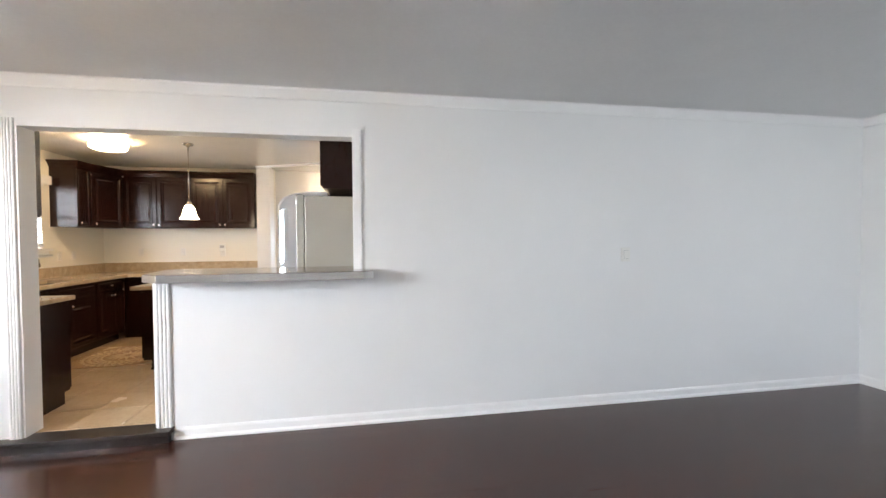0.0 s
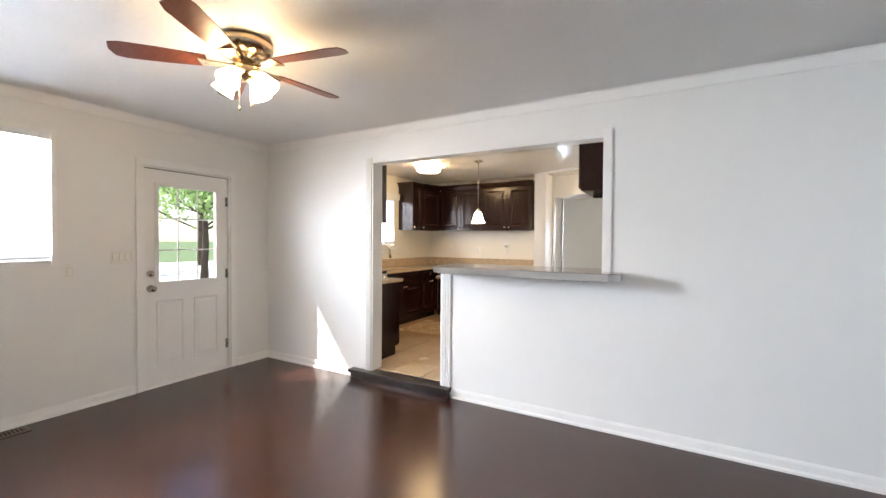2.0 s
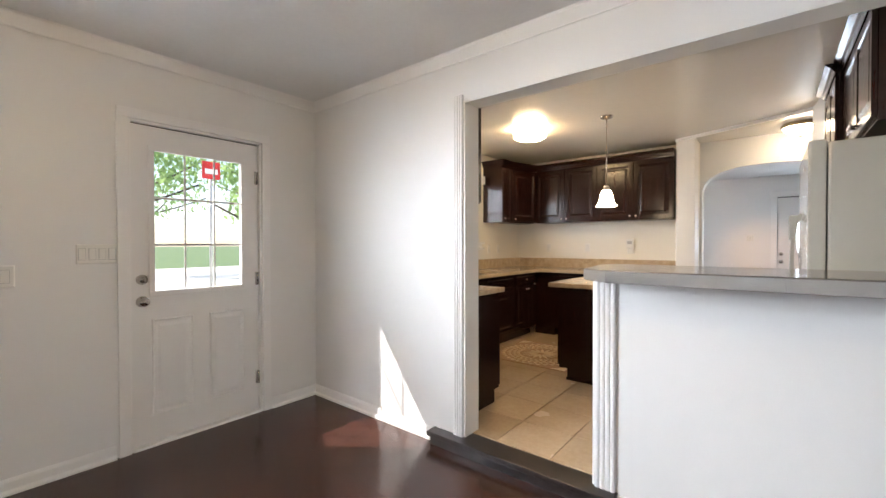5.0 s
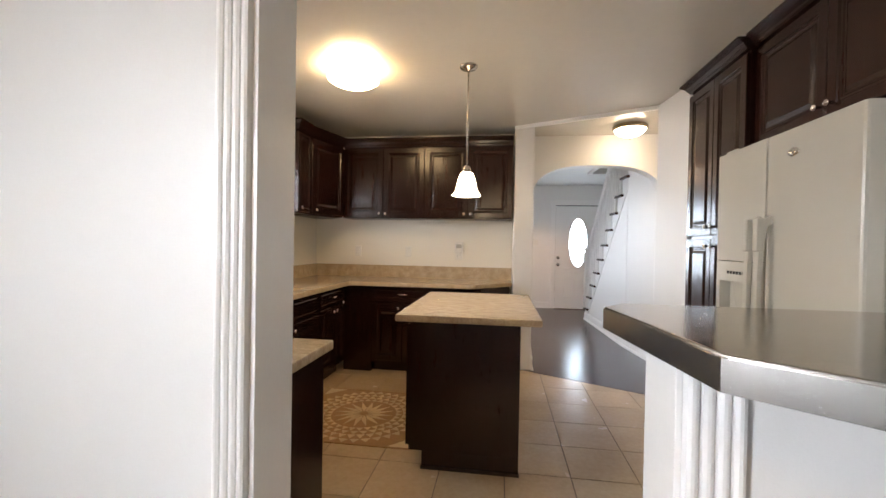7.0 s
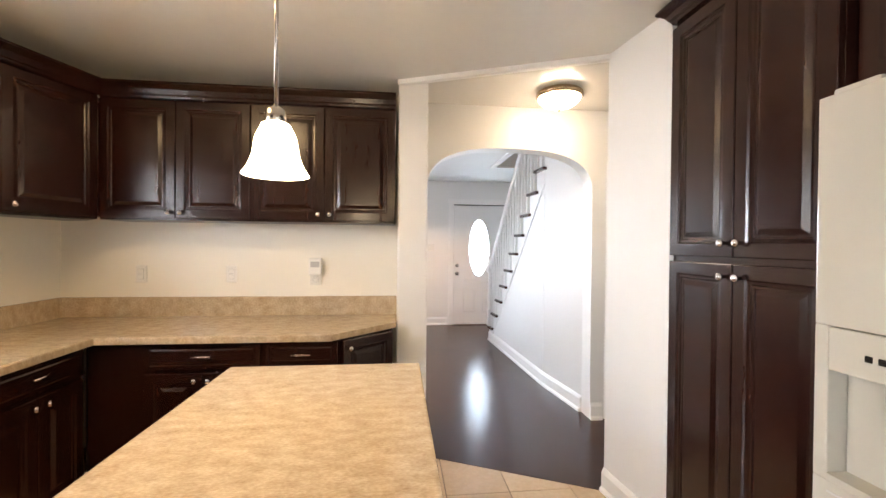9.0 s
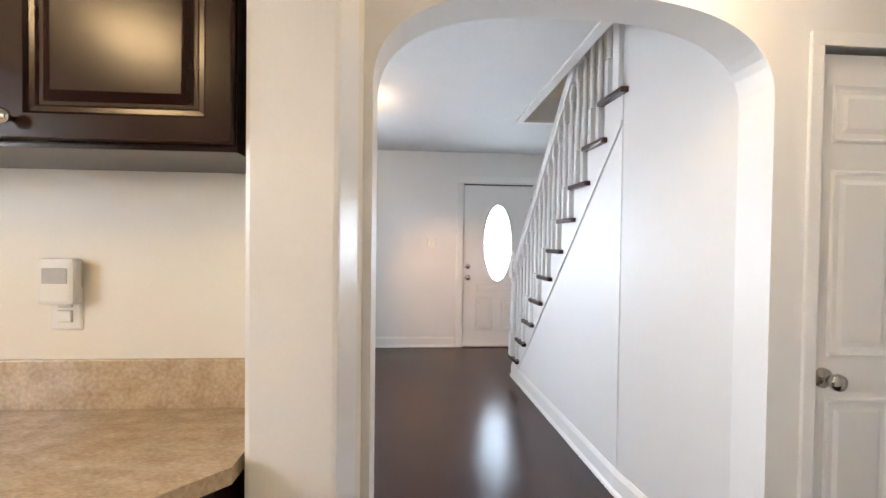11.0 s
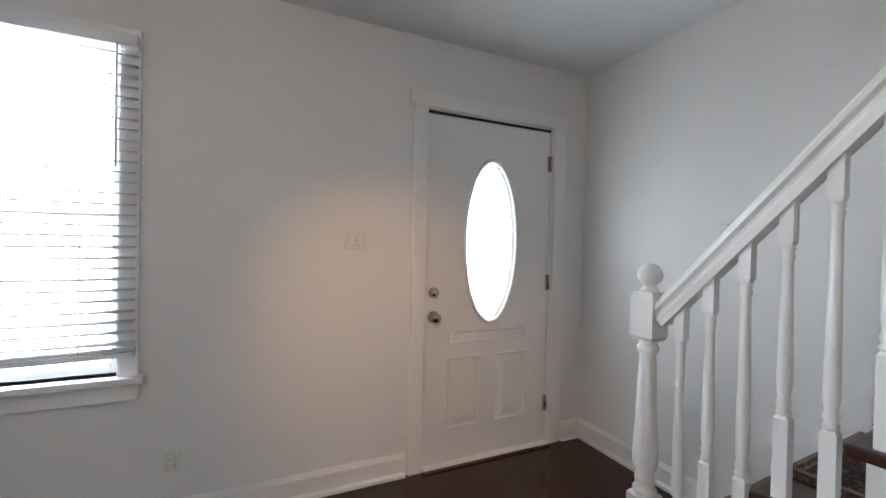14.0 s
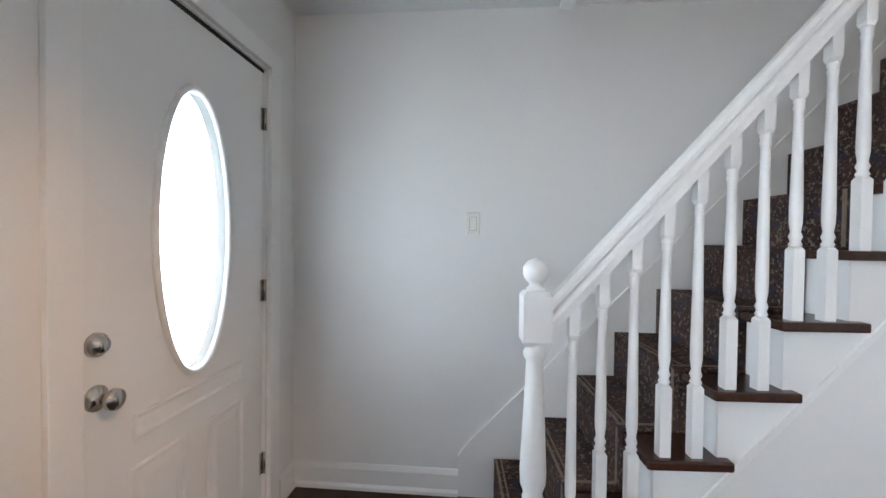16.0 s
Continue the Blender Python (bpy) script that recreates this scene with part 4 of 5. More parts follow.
# half-glass door of the living room
DW, DH = 0.815, 2.05
ld = thing("door_1", pose(XW - 0.035, 2.5975, 0.02, 0, 0, 90), "white half-glass outside door with a nine-light grille, closed", "door", kind="structure")
gx0, gx1, gz0, gz1 = -0.285, 0.285, 0.975, 1.90
leaf = part("leaf", boxes(((-DW / 2, 0, 0), (DW / 2, 0.04, gz0)), ((-DW / 2, 0, gz1), (DW / 2, 0.04, DH)), ((-DW / 2, 0, gz0), (gx0, 0.04, gz1)), ((gx1, 0, gz0), (DW / 2, 0.04, gz1))), M_DOOR, ld)
part("glass_frame", boxes(((gx0 - 0.028, -0.012, gz0 - 0.028), (gx1 + 0.028, 0, gz0 + 0.006)), ((gx0 - 0.028, -0.012, gz1 - 0.006), (gx1 + 0.028, 0, gz1 + 0.028)), ((gx0 - 0.028, -0.012, gz0 + 0.006), (gx0 + 0.006, 0, gz1 - 0.006)), ((gx1 - 0.006, -0.012, gz0 + 0.006), (gx1 + 0.028, 0, gz1 - 0.006)), bevel=0.004), M_DOOR, ld)
pane = part("pane", box((gx0, 0.016, gz0), (gx1, 0.020, gz1)), M_GLASS, ld)
pane.visible_shadow = False
for i in (1, 2):
    z = gz0 + (gz1 - gz0) * i / 3
    part("muntin", box((gx0, 0.008, z - 0.007), (gx1, 0.015, z + 0.007), 0.002), M_DOOR, ld)
    x = gx0 + (gx1 - gx0) * i / 3
    part("muntin", box((x - 0.006, 0.0085, gz0), (x + 0.006, 0.0145, gz1), 0.002), M_DOOR, ld)
for x0, x1 in ((-0.30, -0.05), (0.05, 0.30)):
    relief(ld, x0, 0.17, x1, 0.80)
turned_knob(ld, pose(-0.35, 0, 0.92), True)
turned_knob(ld, pose(-0.35, 0, 1.06), False)
for z in (0.25, 1.02, 1.80):
    hinge(ld, DW / 2 - 0.002, z)
part("weatherstrip", boxes(((-0.41, 0.002, DH - 0.002), (0.41, 0.012, DH + 0.008)), ((-0.412, 0.002, 0.0), (-0.4085, 0.012, DH - 0.002))), M_DARK, ld)
structure("door_frame_1", boxes(((XW - 0.16, 2.165, 0), (XW - 0.002, 2.188, 2.09)), ((XW - 0.16, 3.007, 0), (XW - 0.002, 3.02, 2.09)), ((XW - 0.16, 2.188, 2.076), (XW - 0.002, 3.007, 2.09)), ((XW - 0.16, 2.188, -0.01), (XW + 0.01, 3.007, 0.016))), M_TRIM, "white frame and sill of the half-glass door", "door frame")


def ellipse_ring(cx, cz, a0, b0, a1, b1, y0, y1, seg=48):
    bm = bmesh.new()
    vs = []
    for i in range(seg):
        t = 2 * math.pi * i / seg
        c, s = math.cos(t), math.sin(t)
        vs.append([bm.verts.new(p) for p in ((cx + a0 * c, y1, cz + b0 * s), (cx + (a0 + a1) / 2 * c, y0, cz + (b0 + b1) / 2 * s), (cx + a1 * c, y1, cz + b1 * s))])
    for i in range(seg):
        a, b = vs[i], vs[(i + 1) % seg]
        for k in range(2):
            bm.faces.new((a[k], b[k], b[k + 1], a[k + 1])).smooth = True
        bm.faces.new((a[2], b[2], b[0], a[0]))
    bmesh.ops.recalc_face_normals(bm, faces=bm.faces)
    return bm


# front door with an oval light
FW, FH = 0.875, 2.05
fd = thing("door_2", pose(0.315, YF + 0.02, ZK + 0.015), "white front door with a tall oval glass, closed", "door", kind="structure")
oz, oa, ob_ = 1.31, 0.175, 0.485
seg = 48
bm = bmesh.new()
for y, flip in ((0.0, False), (0.042, True)):
    outer, inner = [], []
    for i in range(seg):
        t = 2 * math.pi * (i + 0.5) / seg
        c, s = math.cos(t), math.sin(t)
        k = min((FW / 2) / abs(c), ((FH - oz) if s > 0 else oz) / abs(s))
        outer.append(bm.verts.new((k * c, y, oz + k * s)))
        inner.append(bm.verts.new((oa * c, y, oz + ob_ * s)))
    for i in range(seg):
        j = (i + 1) % seg
        bm.faces.new((outer[i], outer[j], inner[j], inner[i]))
    corners = [bm.verts.new((sx * FW / 2, y, z)) for sx, z in ((1, FH), (-1, FH), (-1, 0), (1, 0))]
    for c4 in corners:
        near = sorted(range(seg), key=lambda i: (outer[i].co - c4.co).length)[:2]
        i, j = near
        if (i + 1) % seg != j:
            i, j = j, i
        bm.faces.new((outer[i], c4, outer[j]))
bmesh.ops.recalc_face_normals(bm, faces=bm.faces)
part("leaf", bm, M_DOOR, fd)
part("leaf_edge", boxes(((-FW / 2 - 0.001, 0.001, 0), (-FW / 2, 0.041, FH)), ((FW / 2, 0.001, 0), (FW / 2 + 0.001, 0.041, FH))), M_DOOR, fd)
part("oval_frame", ellipse_ring(0, oz, oa - 0.004, ob_ - 0.004, oa + 0.03, ob_ + 0.03, -0.016, 0.004), M_DOOR, fd)
bm = bmesh.new()
vs = [[bm.verts.new((oa * math.cos(2 * math.pi * i / 48), y, oz + ob_ * math.sin(2 * math.pi * i / 48))) for i in range(48)] for y in (0.016, 0.020)]
bm.faces.new(vs[0])
bm.faces.new(vs[1][::-1])
for i in range(48):
    bm.faces.new((vs[0][i], vs[0][(i + 1) % 48], vs[1][(i + 1) % 48], vs[1][i]))
bmesh.ops.recalc_face_normals(bm, faces=bm.faces)
pane = part("oval_pane", bm, M_GLASS, fd)
pane.visible_shadow = False
for x0, x1 in ((-0.285, -0.055), (0.055, 0.285)):
    relief(fd, x0, 0.19, x1, 0.62)
relief(fd, -0.27, 0.695, 0.27, 0.775)
turned_knob(fd, pose(-0.385, 0, 0.865), True)
turned_knob(fd, pose(-0.385, 0, 1.005), False)
# near-black strip: the shade of the gap over the leaf, put into colour
part("door_gap_shade", box((-0.437, -0.006, FH - 0.010), (0.437, 0.002, FH + 0.003)), M_DARK, fd, "dark strip drawn as the shade in the door's top gap")
for z in (0.25, 1.05, 1.83):
    hinge(fd, FW / 2 + 0.002, z)
part("weatherstrip", boxes(((-0.442, 0.004, FH - 0.006), (0.442, 0.012, FH + 0.006)), ((-0.443, 0.004, 0.0), (-0.4385, 0.012, FH - 0.006))), M_DARK, fd)
structure("door_frame_2", boxes(((-0.137, YF + 0.004, ZK), (-0.127, YF + 0.16, 2.17)), ((0.757, YF + 0.004, ZK), (0.767, YF + 0.16, 2.17)), ((-0.127, YF + 0.004, 2.160), (0.757, YF + 0.16, 2.17)), ((-0.127, YF - 0.03, ZK), (0.757, YF + 0.16, ZK + 0.012))), M_TRIM, "white frame of the front door", "door frame")
structure("door_sill_2", box((-0.13, YF - 0.045, ZK + 0.0005), (0.76, YF - 0.031, ZK + 0.012), 0.003), M_VENT, "thin bronze sill strip at the front door", "trim")

# six-panel closet door in the hall
cd = thing("door_3", pose(0.965, YA0 + 0.03, ZK + 0.012), "white six-panel closet door, closed", "door", kind="structure")
part("leaf", box((-0.36, 0, 0), (0.36, 0.04, 1.97), 0.002), M_DOOR, cd)
for x0, x1 in ((-0.29, -0.045), (0.045, 0.29)):
    for z0, z1 in ((0.2, 0.80), (0.94, 1.58), (1.67, 1.87)):
        relief(cd, x0, z0, x1, z1)
turned_knob(cd, pose(-0.30, 0, 0.87), True)


# ---- windows with blinds ----
def window(name, m, w, h, slats_to, label, tilt=8, sill=True, sash=True, sag=0.0, pitch=0.0445, over=0.0):
    """Local frame: room toward -y, wall face y = 0, origin at the opening's lower middle."""
    wn = thing(name, m, label, "window", kind="structure")
    part("window_frame", boxes(((-w / 2, 0.07, 0), (-w / 2 + 0.04, 0.13, h)), ((w / 2 - 0.04, 0.07, 0), (w / 2, 0.13, h)), ((-w / 2 + 0.04, 0.07, h - 0.045), (w / 2 - 0.04, 0.13, h)), ((-w / 2 + 0.04, 0.07, 0), (w / 2 - 0.04, 0.13, 0.05)), bevel=0.003), M_TRIM, wn)
    if sash:
        part("meeting_rail", box((-w / 2 + 0.04, 0.075, h * 0.5 - 0.02), (w / 2 - 0.04, 0.12, h * 0.5 + 0.02), 0.003), M_TRIM, wn)
    for z0, z1 in ((0.05, h * 0.5 - 0.02), (h * 0.5 + 0.02, h - 0.045)):
        p = part("pane", box((-w / 2 + 0.04, 0.098, z0), (w / 2 - 0.04, 0.102, z1)), M_GLASS, wn)
        p.visible_shadow = False
    if sill:
        part("window_sill", box((-w / 2 - 0.10, -0.05, -0.03), (w / 2 + 0.10, 0.07, 0.0), 0.005), M_TRIM, wn)
        part("apron", box((-w / 2 - 0.075, -0.018, -0.105), (w / 2 + 0.075, 0, -0.031), 0.004), M_TRIM, wn)
    bl = thing("window_blind", m, "white horizontal slat blind, slats open, hanging in the window", "blind")
    bl.matrix_basis = m @ pose(0, -0.05 if over else 0, 0.03 if over else 0)
    w = w + 2 * over
    part("head_rail", box((-w / 2 + 0.004, -0.03, h - 0.05), (w / 2 - 0.004, 0.035 if not over else 0.03, h - 0.002), 0.004), M_BLIND, bl)
    me = bpy.data.meshes.new("slat")
    sl = bmesh.new()
    hw = w / 2 - 0.01
    rows = [[sl.verts.new((x, y, z)) for x in (-hw, hw)] for y, z in ((-0.024, -0.002), (-0.012, 0.001), (0.0, 0.002), (0.012, 0.001), (0.024, -0.002))]
    for a, b in zip(rows, rows[1:]):
        sl.faces.new((a[0], a[1], b[1], b[0])).smooth = True
    r = bmesh.ops.extrude_face_region(sl, geom=list(sl.faces))
    bmesh.ops.translate(sl, verts=[v for v in r["geom"] if isinstance(v, bmesh.types.BMVert)], vec=(0, 0, -0.0025))
    bmesh.ops.recalc_face_normals(sl, faces=sl.faces)
    sl.to_mesh(me)
    sl.free()
    me.materials.append(M_BLIND)
    z, n = h - 0.075, 0
    while z > slats_to + 0.03:
        shared("slat", me, bl, pose(0, 0.004, z, tilt + random.uniform(-2, 2), random.uniform(-0.12, 0.12), 0))
        z -= pitch
        n += 1
    for i in range(3):
        shared("slat", me, bl, pose(0, 0.004, slats_to + 0.02 + i * 0.005, 0, sag * (1 - 0.2 * i), 0))
    part("bottom_rail", moved(box((-w / 2 + 0.008, -0.024, -0.01), (w / 2 - 0.008, 0.028, 0.012), 0.004), pose(0, 0.002, slats_to, 0, sag, 0)), M_BLIND, bl)
    for x in (-w * 0.36, w * 0.36):
        part("cord", tube([(x, -0.026, slats_to), (x, -0.026, h - 0.04)], 0.0012, 6), M_BLIND, bl)
    part("wand", tube([(w / 2 - 0.07, -0.04, h - 0.05), (w / 2 - 0.07, -0.042, h - 0.55)], 0.004, 8), M_BLIND, bl)
    return wn


window("window_front", pose((FWIN[0] + FWIN[1]) / 2, YF, FWIN[2]), FWIN[1] - FWIN[0], FWIN[3] - FWIN[2], 0.06, "white double-hung front window with sill", sag=-1.2, over=0.078)
window("window_living", pose(XW, (LWIN[0] + LWIN[1]) / 2, LWIN[2], 0, 0, 90), LWIN[1] - LWIN[0], LWIN[3] - LWIN[2], 0.02, "white living room window behind a slat blind", tilt=28, sill=False)
window("window_kitchen", pose(XW, (KWIN[0] + KWIN[1]) / 2, KWIN[2], 0, 0, 90), KWIN[1] - KWIN[0], KWIN[3] - KWIN[2], 0.03, "white kitchen window over the sink", tilt=12)
val = thing("blind_valance", pose(XW, 5.405, 2.14, 0, 0, 90), "white valance board over the kitchen blind", "valance")
part("board", boxes(((-0.69, -0.075, -0.03), (0.69, -0.06, 0.075)), ((-0.69, -0.06, -0.03), (-0.675, 0.0, 0.075)), ((0.675, -0.06, -0.03), (0.69, 0.0, 0.075)), bevel=0.003), M_TRIM, val)
rod = thing("towel_rail", pose(XW, 5.42, 1.245, 0, 0, 90), "white rail on brackets below the kitchen window", "rail")
part("bar", tube([(-0.70, -0.04, 0), (0.70, -0.04, 0)], 0.011, 10), M_TRIM, rod)
for x in (-0.66, 0.66):
    part("bracket", box((x - 0.015, -0.045, -0.02), (x + 0.015, 0.0, 0.02), 0.004), M_TRIM, rod)
structure("window_south", boxes(((3.1, -2.15, 0.9), (3.16, -2.1, 2.2)), ((4.84, -2.15, 0.9), (4.9, -2.1, 2.2)), ((3.16, -2.15, 0.9), (4.84, -2.1, 0.96)), ((3.16, -2.15, 2.14), (4.84, -2.1, 2.2)), ((3.97, -2.15, 0.96), (4.03, -2.1, 2.14))), M_TRIM, "white frame of the wide living room window", "window")

# ---- ceiling fan ----
fan = thing("ceiling_fan", pose(-1.17, 1.74, ZL), "antique brass ceiling fan with wooden blades and four lit glass shades", "ceiling fan")
part("motor", lathe([(0.10, 0), (0.145, -0.008), (0.15, -0.03), (0.14, -0.07), (0.10, -0.095), (0.055, -0.105), (0.05, -0.15)], 32), M_BRASS, fan)
part("switch_housing", lathe([(0.05, -0.14), (0.085, -0.155), (0.09, -0.185), (0.06, -0.215), (0.0005, -0.225)], 28), M_BRASS, fan)
for i in range(5):
    a = 72 * i + 12
    arm = prism([(0.07, -0.016), (0.17, -0.03), (0.22, -0.045), (0.23, 0.045), (0.17, 0.03), (0.07, 0.016)], "z", -0.004, 0.004)
    arm.transform(pose(0, 0, -0.145, 0, 0, a))
    part("blade_arm", arm, M_BRASS, fan)
    pts = [(0.19, -0.050), (0.40, -0.064), (0.58, -0.068), (0.63, -0.055), (0.645, 0.0), (0.63, 0.055), (0.58, 0.068), (0.40, 0.064), (0.19, 0.050)]
    bl = prism(pts, "z", -0.003, 0.003)
    bl.transform(pose(0, 0, -0.135, 0, 0, a) @ pose(0, 0, 0, 11, 0, 0))
    part("blade", bl, M_BLADE, fan)
for i in range(4):
    a = 90 * i + 20
    sh = lathe([(0.022, 0), (0.03, -0.01), (0.042, -0.04), (0.05, -0.07), (0.062, -0.10), (0.058, -0.10), (0.03, -0.06)], 20)
    sh.transform(pose(0, 0, -0.195, 0, 0, a) @ pose(0.085, 0, 0, 0, -38, 0))
    part("shade", sh, M_FAN_GLASS, fan, "lit frosted glass shade")
    part("socket", moved(lathe([(0.018, 0.03), (0.024, 0.02), (0.024, -0.004)], 14), pose(0, 0, -0.195, 0, 0, a) @ pose(0.08, 0, 0, 0, -38, 0)), M_BRASS, fan)
for x, y, l in ((0.03, 0.02, 0.12), (-0.025, -0.02, 0.14)):
    part("pull_chain", join(tube([(x, y, -0.215), (x, y, -0.225 - l)], 0.0015, 6), lathe([(0.002, -0.225 - l), (0.007, -0.235 - l), (0.006, -0.25 - l), (0.0005, -0.255 - l)], 10, (x, y, 0))), M_BRASS, fan)

fl = thing("ceiling_light", pose(-1.28, 9.30, ZF), "three-shade ceiling light in the front room", "ceiling lamp")
part("canopy", lathe([(0.075, 0), (0.075, -0.015), (0.05, -0.03), (0.02, -0.04), (0.02, -0.09)], 24), M_BRASS, fl)
for i in range(3):
    a = 120 * i + 30
    part("arm", moved(tube([(0.01, 0, -0.075), (0.06, 0, -0.085), (0.10, 0, -0.10)], 0.008, 8), pose(0, 0, 0, 0, 0, a)), M_BRASS, fl)
    part("shade", moved(lathe([(0.022, 0), (0.04, -0.03), (0.05, -0.07), (0.058, -0.10), (0.054, -0.10), (0.03, -0.06)], 18), pose(0, 0, -0.10, 0, 0, a) @ pose(0.10, 0, 0, 0, -25, 0)), M_FRONT_GLASS, fl, "lit glass shade")

# added spot lamp beside the fixture, for the warm glow on the front wall
spot = new("added_front_spot", bpy.data.lights.new("added_front_spot", "SPOT"))
spot.data.energy, spot.data.color, spot.data.spot_size, spot.data.spot_blend, spot.data.shadow_soft_size = 46.0, (1.0, 0.62, 0.34), radians(50), 1.0, 0.03
spot.matrix_world = look((-1.18, 9.48, ZF - 0.26), (-0.25, YF, 0.8))

ul = thing("ceiling_light", pose(0.64, 8.5, 5.0), "lit dome light above the stairs", "ceiling lamp")
part("shade", lathe([(0.15, 0), (0.15, -0.03), (0.10, -0.08), (0.0005, -0.095)], 24), M_UP_GLASS, ul)

# ---- stairs ----
RISE, RUN = 0.2155, 0.193
SX = 0.268                                # outer face of the stair wall


def front(k):
    return 9.69 - RUN * (k - 3)


def top(k):
    return 0.73 + RISE * (k - 3)


N = 10
SKEW = math.radians(3.0)
TURN = Matrix.Translation((SX, 9.69, 0)) @ Matrix.Rotation(SKEW, 4, "Z") @ Matrix.Translation((-SX, -9.69, 0))


def side_x(y):
    """The stair side's face at y, with the flight's turn."""
    return SX + (9.69 - y) * math.tan(SKEW)


st = thing("staircase", TURN, "painted staircase with dark wooden treads", "stairs", kind="structure")
YW = 8.12
pts = [(YW, ZK), (front(1) - 0.03, ZK)]
for k in range(1, N + 1):
    pts += [(front(k) - 0.03, top(k) - 0.03), (front(k + 1) - 0.03, top(k) - 0.03)]
pts[-1] = (YW, top(N) - 0.03)
part("side_wall", prism(pts, "x", SX, SX + 0.09), M_WALL, st, "white painted stair side")
for k in range(1, N + 1):
    z0 = ZK if k == 1 else top(k - 1)
    part("riser", box((SX + 0.09, front(k) - 0.045, z0), (XR - 0.02, front(k) - 0.028, top(k) - 0.03)), M_TRIM, st)
    part("tread", box((SX - 0.035, front(k + 1) - 0.065, top(k) - 0.03), (XR - 0.02, front(k), top(k)), 0.007), M_TREAD, st, "dark stained wooden tread")
    # woven runner: the pad, a worn edge binding, a light border line and short flecks
    cx0, cx1 = SX + 0.155, XR - 0.024
    part("carpet_tread", box((cx0, front(k + 1) - 0.03, top(k) + 0.0005), (cx1, front(k) + 0.006, top(k) + 0.010), 0.004), M_CARPET, st, "dark patterned carpet runner")
    part("carpet_riser", box((cx0, front(k) - 0.027, z0 + 0.0105), (cx1, front(k) + 0.005, top(k) - 0.001), 0.003), M_CARPET, st)
    part("carpet_border", boxes(((cx0 + 0.035, front(k + 1) - 0.02, top(k) + 0.0101), (cx0 + 0.052, front(k) + 0.0064, top(k) + 0.0112)), ((cx0 + 0.035, front(k) + 0.004, z0 + 0.012), (cx0 + 0.052, front(k) + 0.0062, top(k) - 0.002))), M_CARPET_BAND, st)
    part("carpet_stripe", boxes(((cx0 + 0.06, front(k) - 0.010, top(k) + 0.0101), (cx1 - 0.01, front(k) + 0.0015, top(k) + 0.0108)), ((cx0 + 0.06, front(k) - 0.032, top(k) + 0.0101), (cx1 - 0.01, front(k) - 0.024, top(k) + 0.0108))), M_CARPET_BAND, st)
# stringer moulding on the side and skirting on the wall
part("stringer_moulding", prism([(9.88, ZK + 0.12), (9.855, ZK + 0.12), (YW, ZK + 0.12 + (9.855 - YW) * 1.06), (YW, ZK + 0.145 + (9.855 - YW) * 1.06)], "x", SX - 0.009, SX), M_TRIM, st)
skirt = part("skirt_board", prism([(10.30, ZK), (10.30, 0.30), (10.24, 0.38), (YA1 + 0.02, 0.38 + (10.22 - YA1 - 0.02) * 1.05), (YA1 + 0.02, 0.16 + (10.22 - YA1 - 0.02) * 1.05), (10.0, ZK)], "x", XR - 0.019, XR - 0.001), M_TRIM, st)
skirt.matrix_basis = TURN.inverted()
structure("wall_under_stairs", prism([(side_x(YW) + 0.001, YW + 0.02), (AX1 + 0.002, YA1), (AX1 + 0.08, YA1), (side_x(YW) + 0.085, YW + 0.02)], "z", ZK, ZF + 0.2), M_WALL, "white wall under the upper stairs", "wall")
run("baseboard_15", (side_x(YW), YW), (side_x(front(1) - 0.03), front(1) - 0.03), BASE, ZK, M_TRIM, B, "baseboard")
run("baseboard_16", (AX1, YA1), (side_x(YW), YW), BASE, ZK, M_TRIM, B, "baseboard")

# balustrade
bx = SX + 0.005
bal = thing("balustrade", TURN, "white painted stair balustrade with turned balusters", "railing")
ny = front(1) - 0.045
nz = top(1)
RZ = 1.155                               # rail centre at the newel
newel = part("newel_post", join(square_turn([(0.042, 0), (0.042, 0.22), (0.036, 0.228)], (bx, ny, nz)),
    lathe([(0.036, 0.225), (0.040, 0.235), (0.040, 0.245), (0.028, 0.26), (0.034, 0.27), (0.034, 0.285), (0.029, 0.30), (0.040, 0.33), (0.042, 0.37), (0.036, 0.50), (0.028, 0.68), (0.026, 0.72), (0.036, 0.735), (0.036, 0.748), (0.028, 0.758), (0.04, 0.775)], 20, (bx, ny, nz)),
    square_turn([(0.036, 0.77), (0.044, 0.785), (0.044, 0.925), (0.034, 0.94)], (bx, ny, nz))), M_TRIM, bal)
part("newel_ball", lathe([(0.03, 0.938), (0.03, 0.948), (0.02, 0.956), (0.022, 0.964)] + [(0.041 * math.sin(a), 1.0 - 0.041 * math.cos(a)) for a in [0.6 + 0.2 * i for i in range(13)]] + [(0.0005, 1.041)], 20, (bx, ny, nz)), M_TRIM, newel)
slope = RISE / RUN
yend = 8.18
def rz(y):
    return RZ + (ny - 0.04 - y) * slope
prof = [(-0.028, -0.036), (0.028, -0.036), (0.030, -0.014), (0.022, -0.004), (0.024, 0.004), (0.035, 0.014), (0.034, 0.026), (0.020, 0.038), (0.0, 0.042), (-0.020, 0.038), (-0.034, 0.026), (-0.035, 0.014), (-0.024, 0.004), (-0.022, -0.004), (-0.030, -0.014)]
length = math.hypot(ny - 0.04 - yend, rz(yend) - RZ)
rail = prism(prof, "y", 0.0, -length)
rail.transform(Matrix.Translation((bx, ny - 0.04, RZ)) @ Matrix.Rotation(-math.atan(slope), 4, "X"))
part("handrail", rail, M_TRIM, bal)


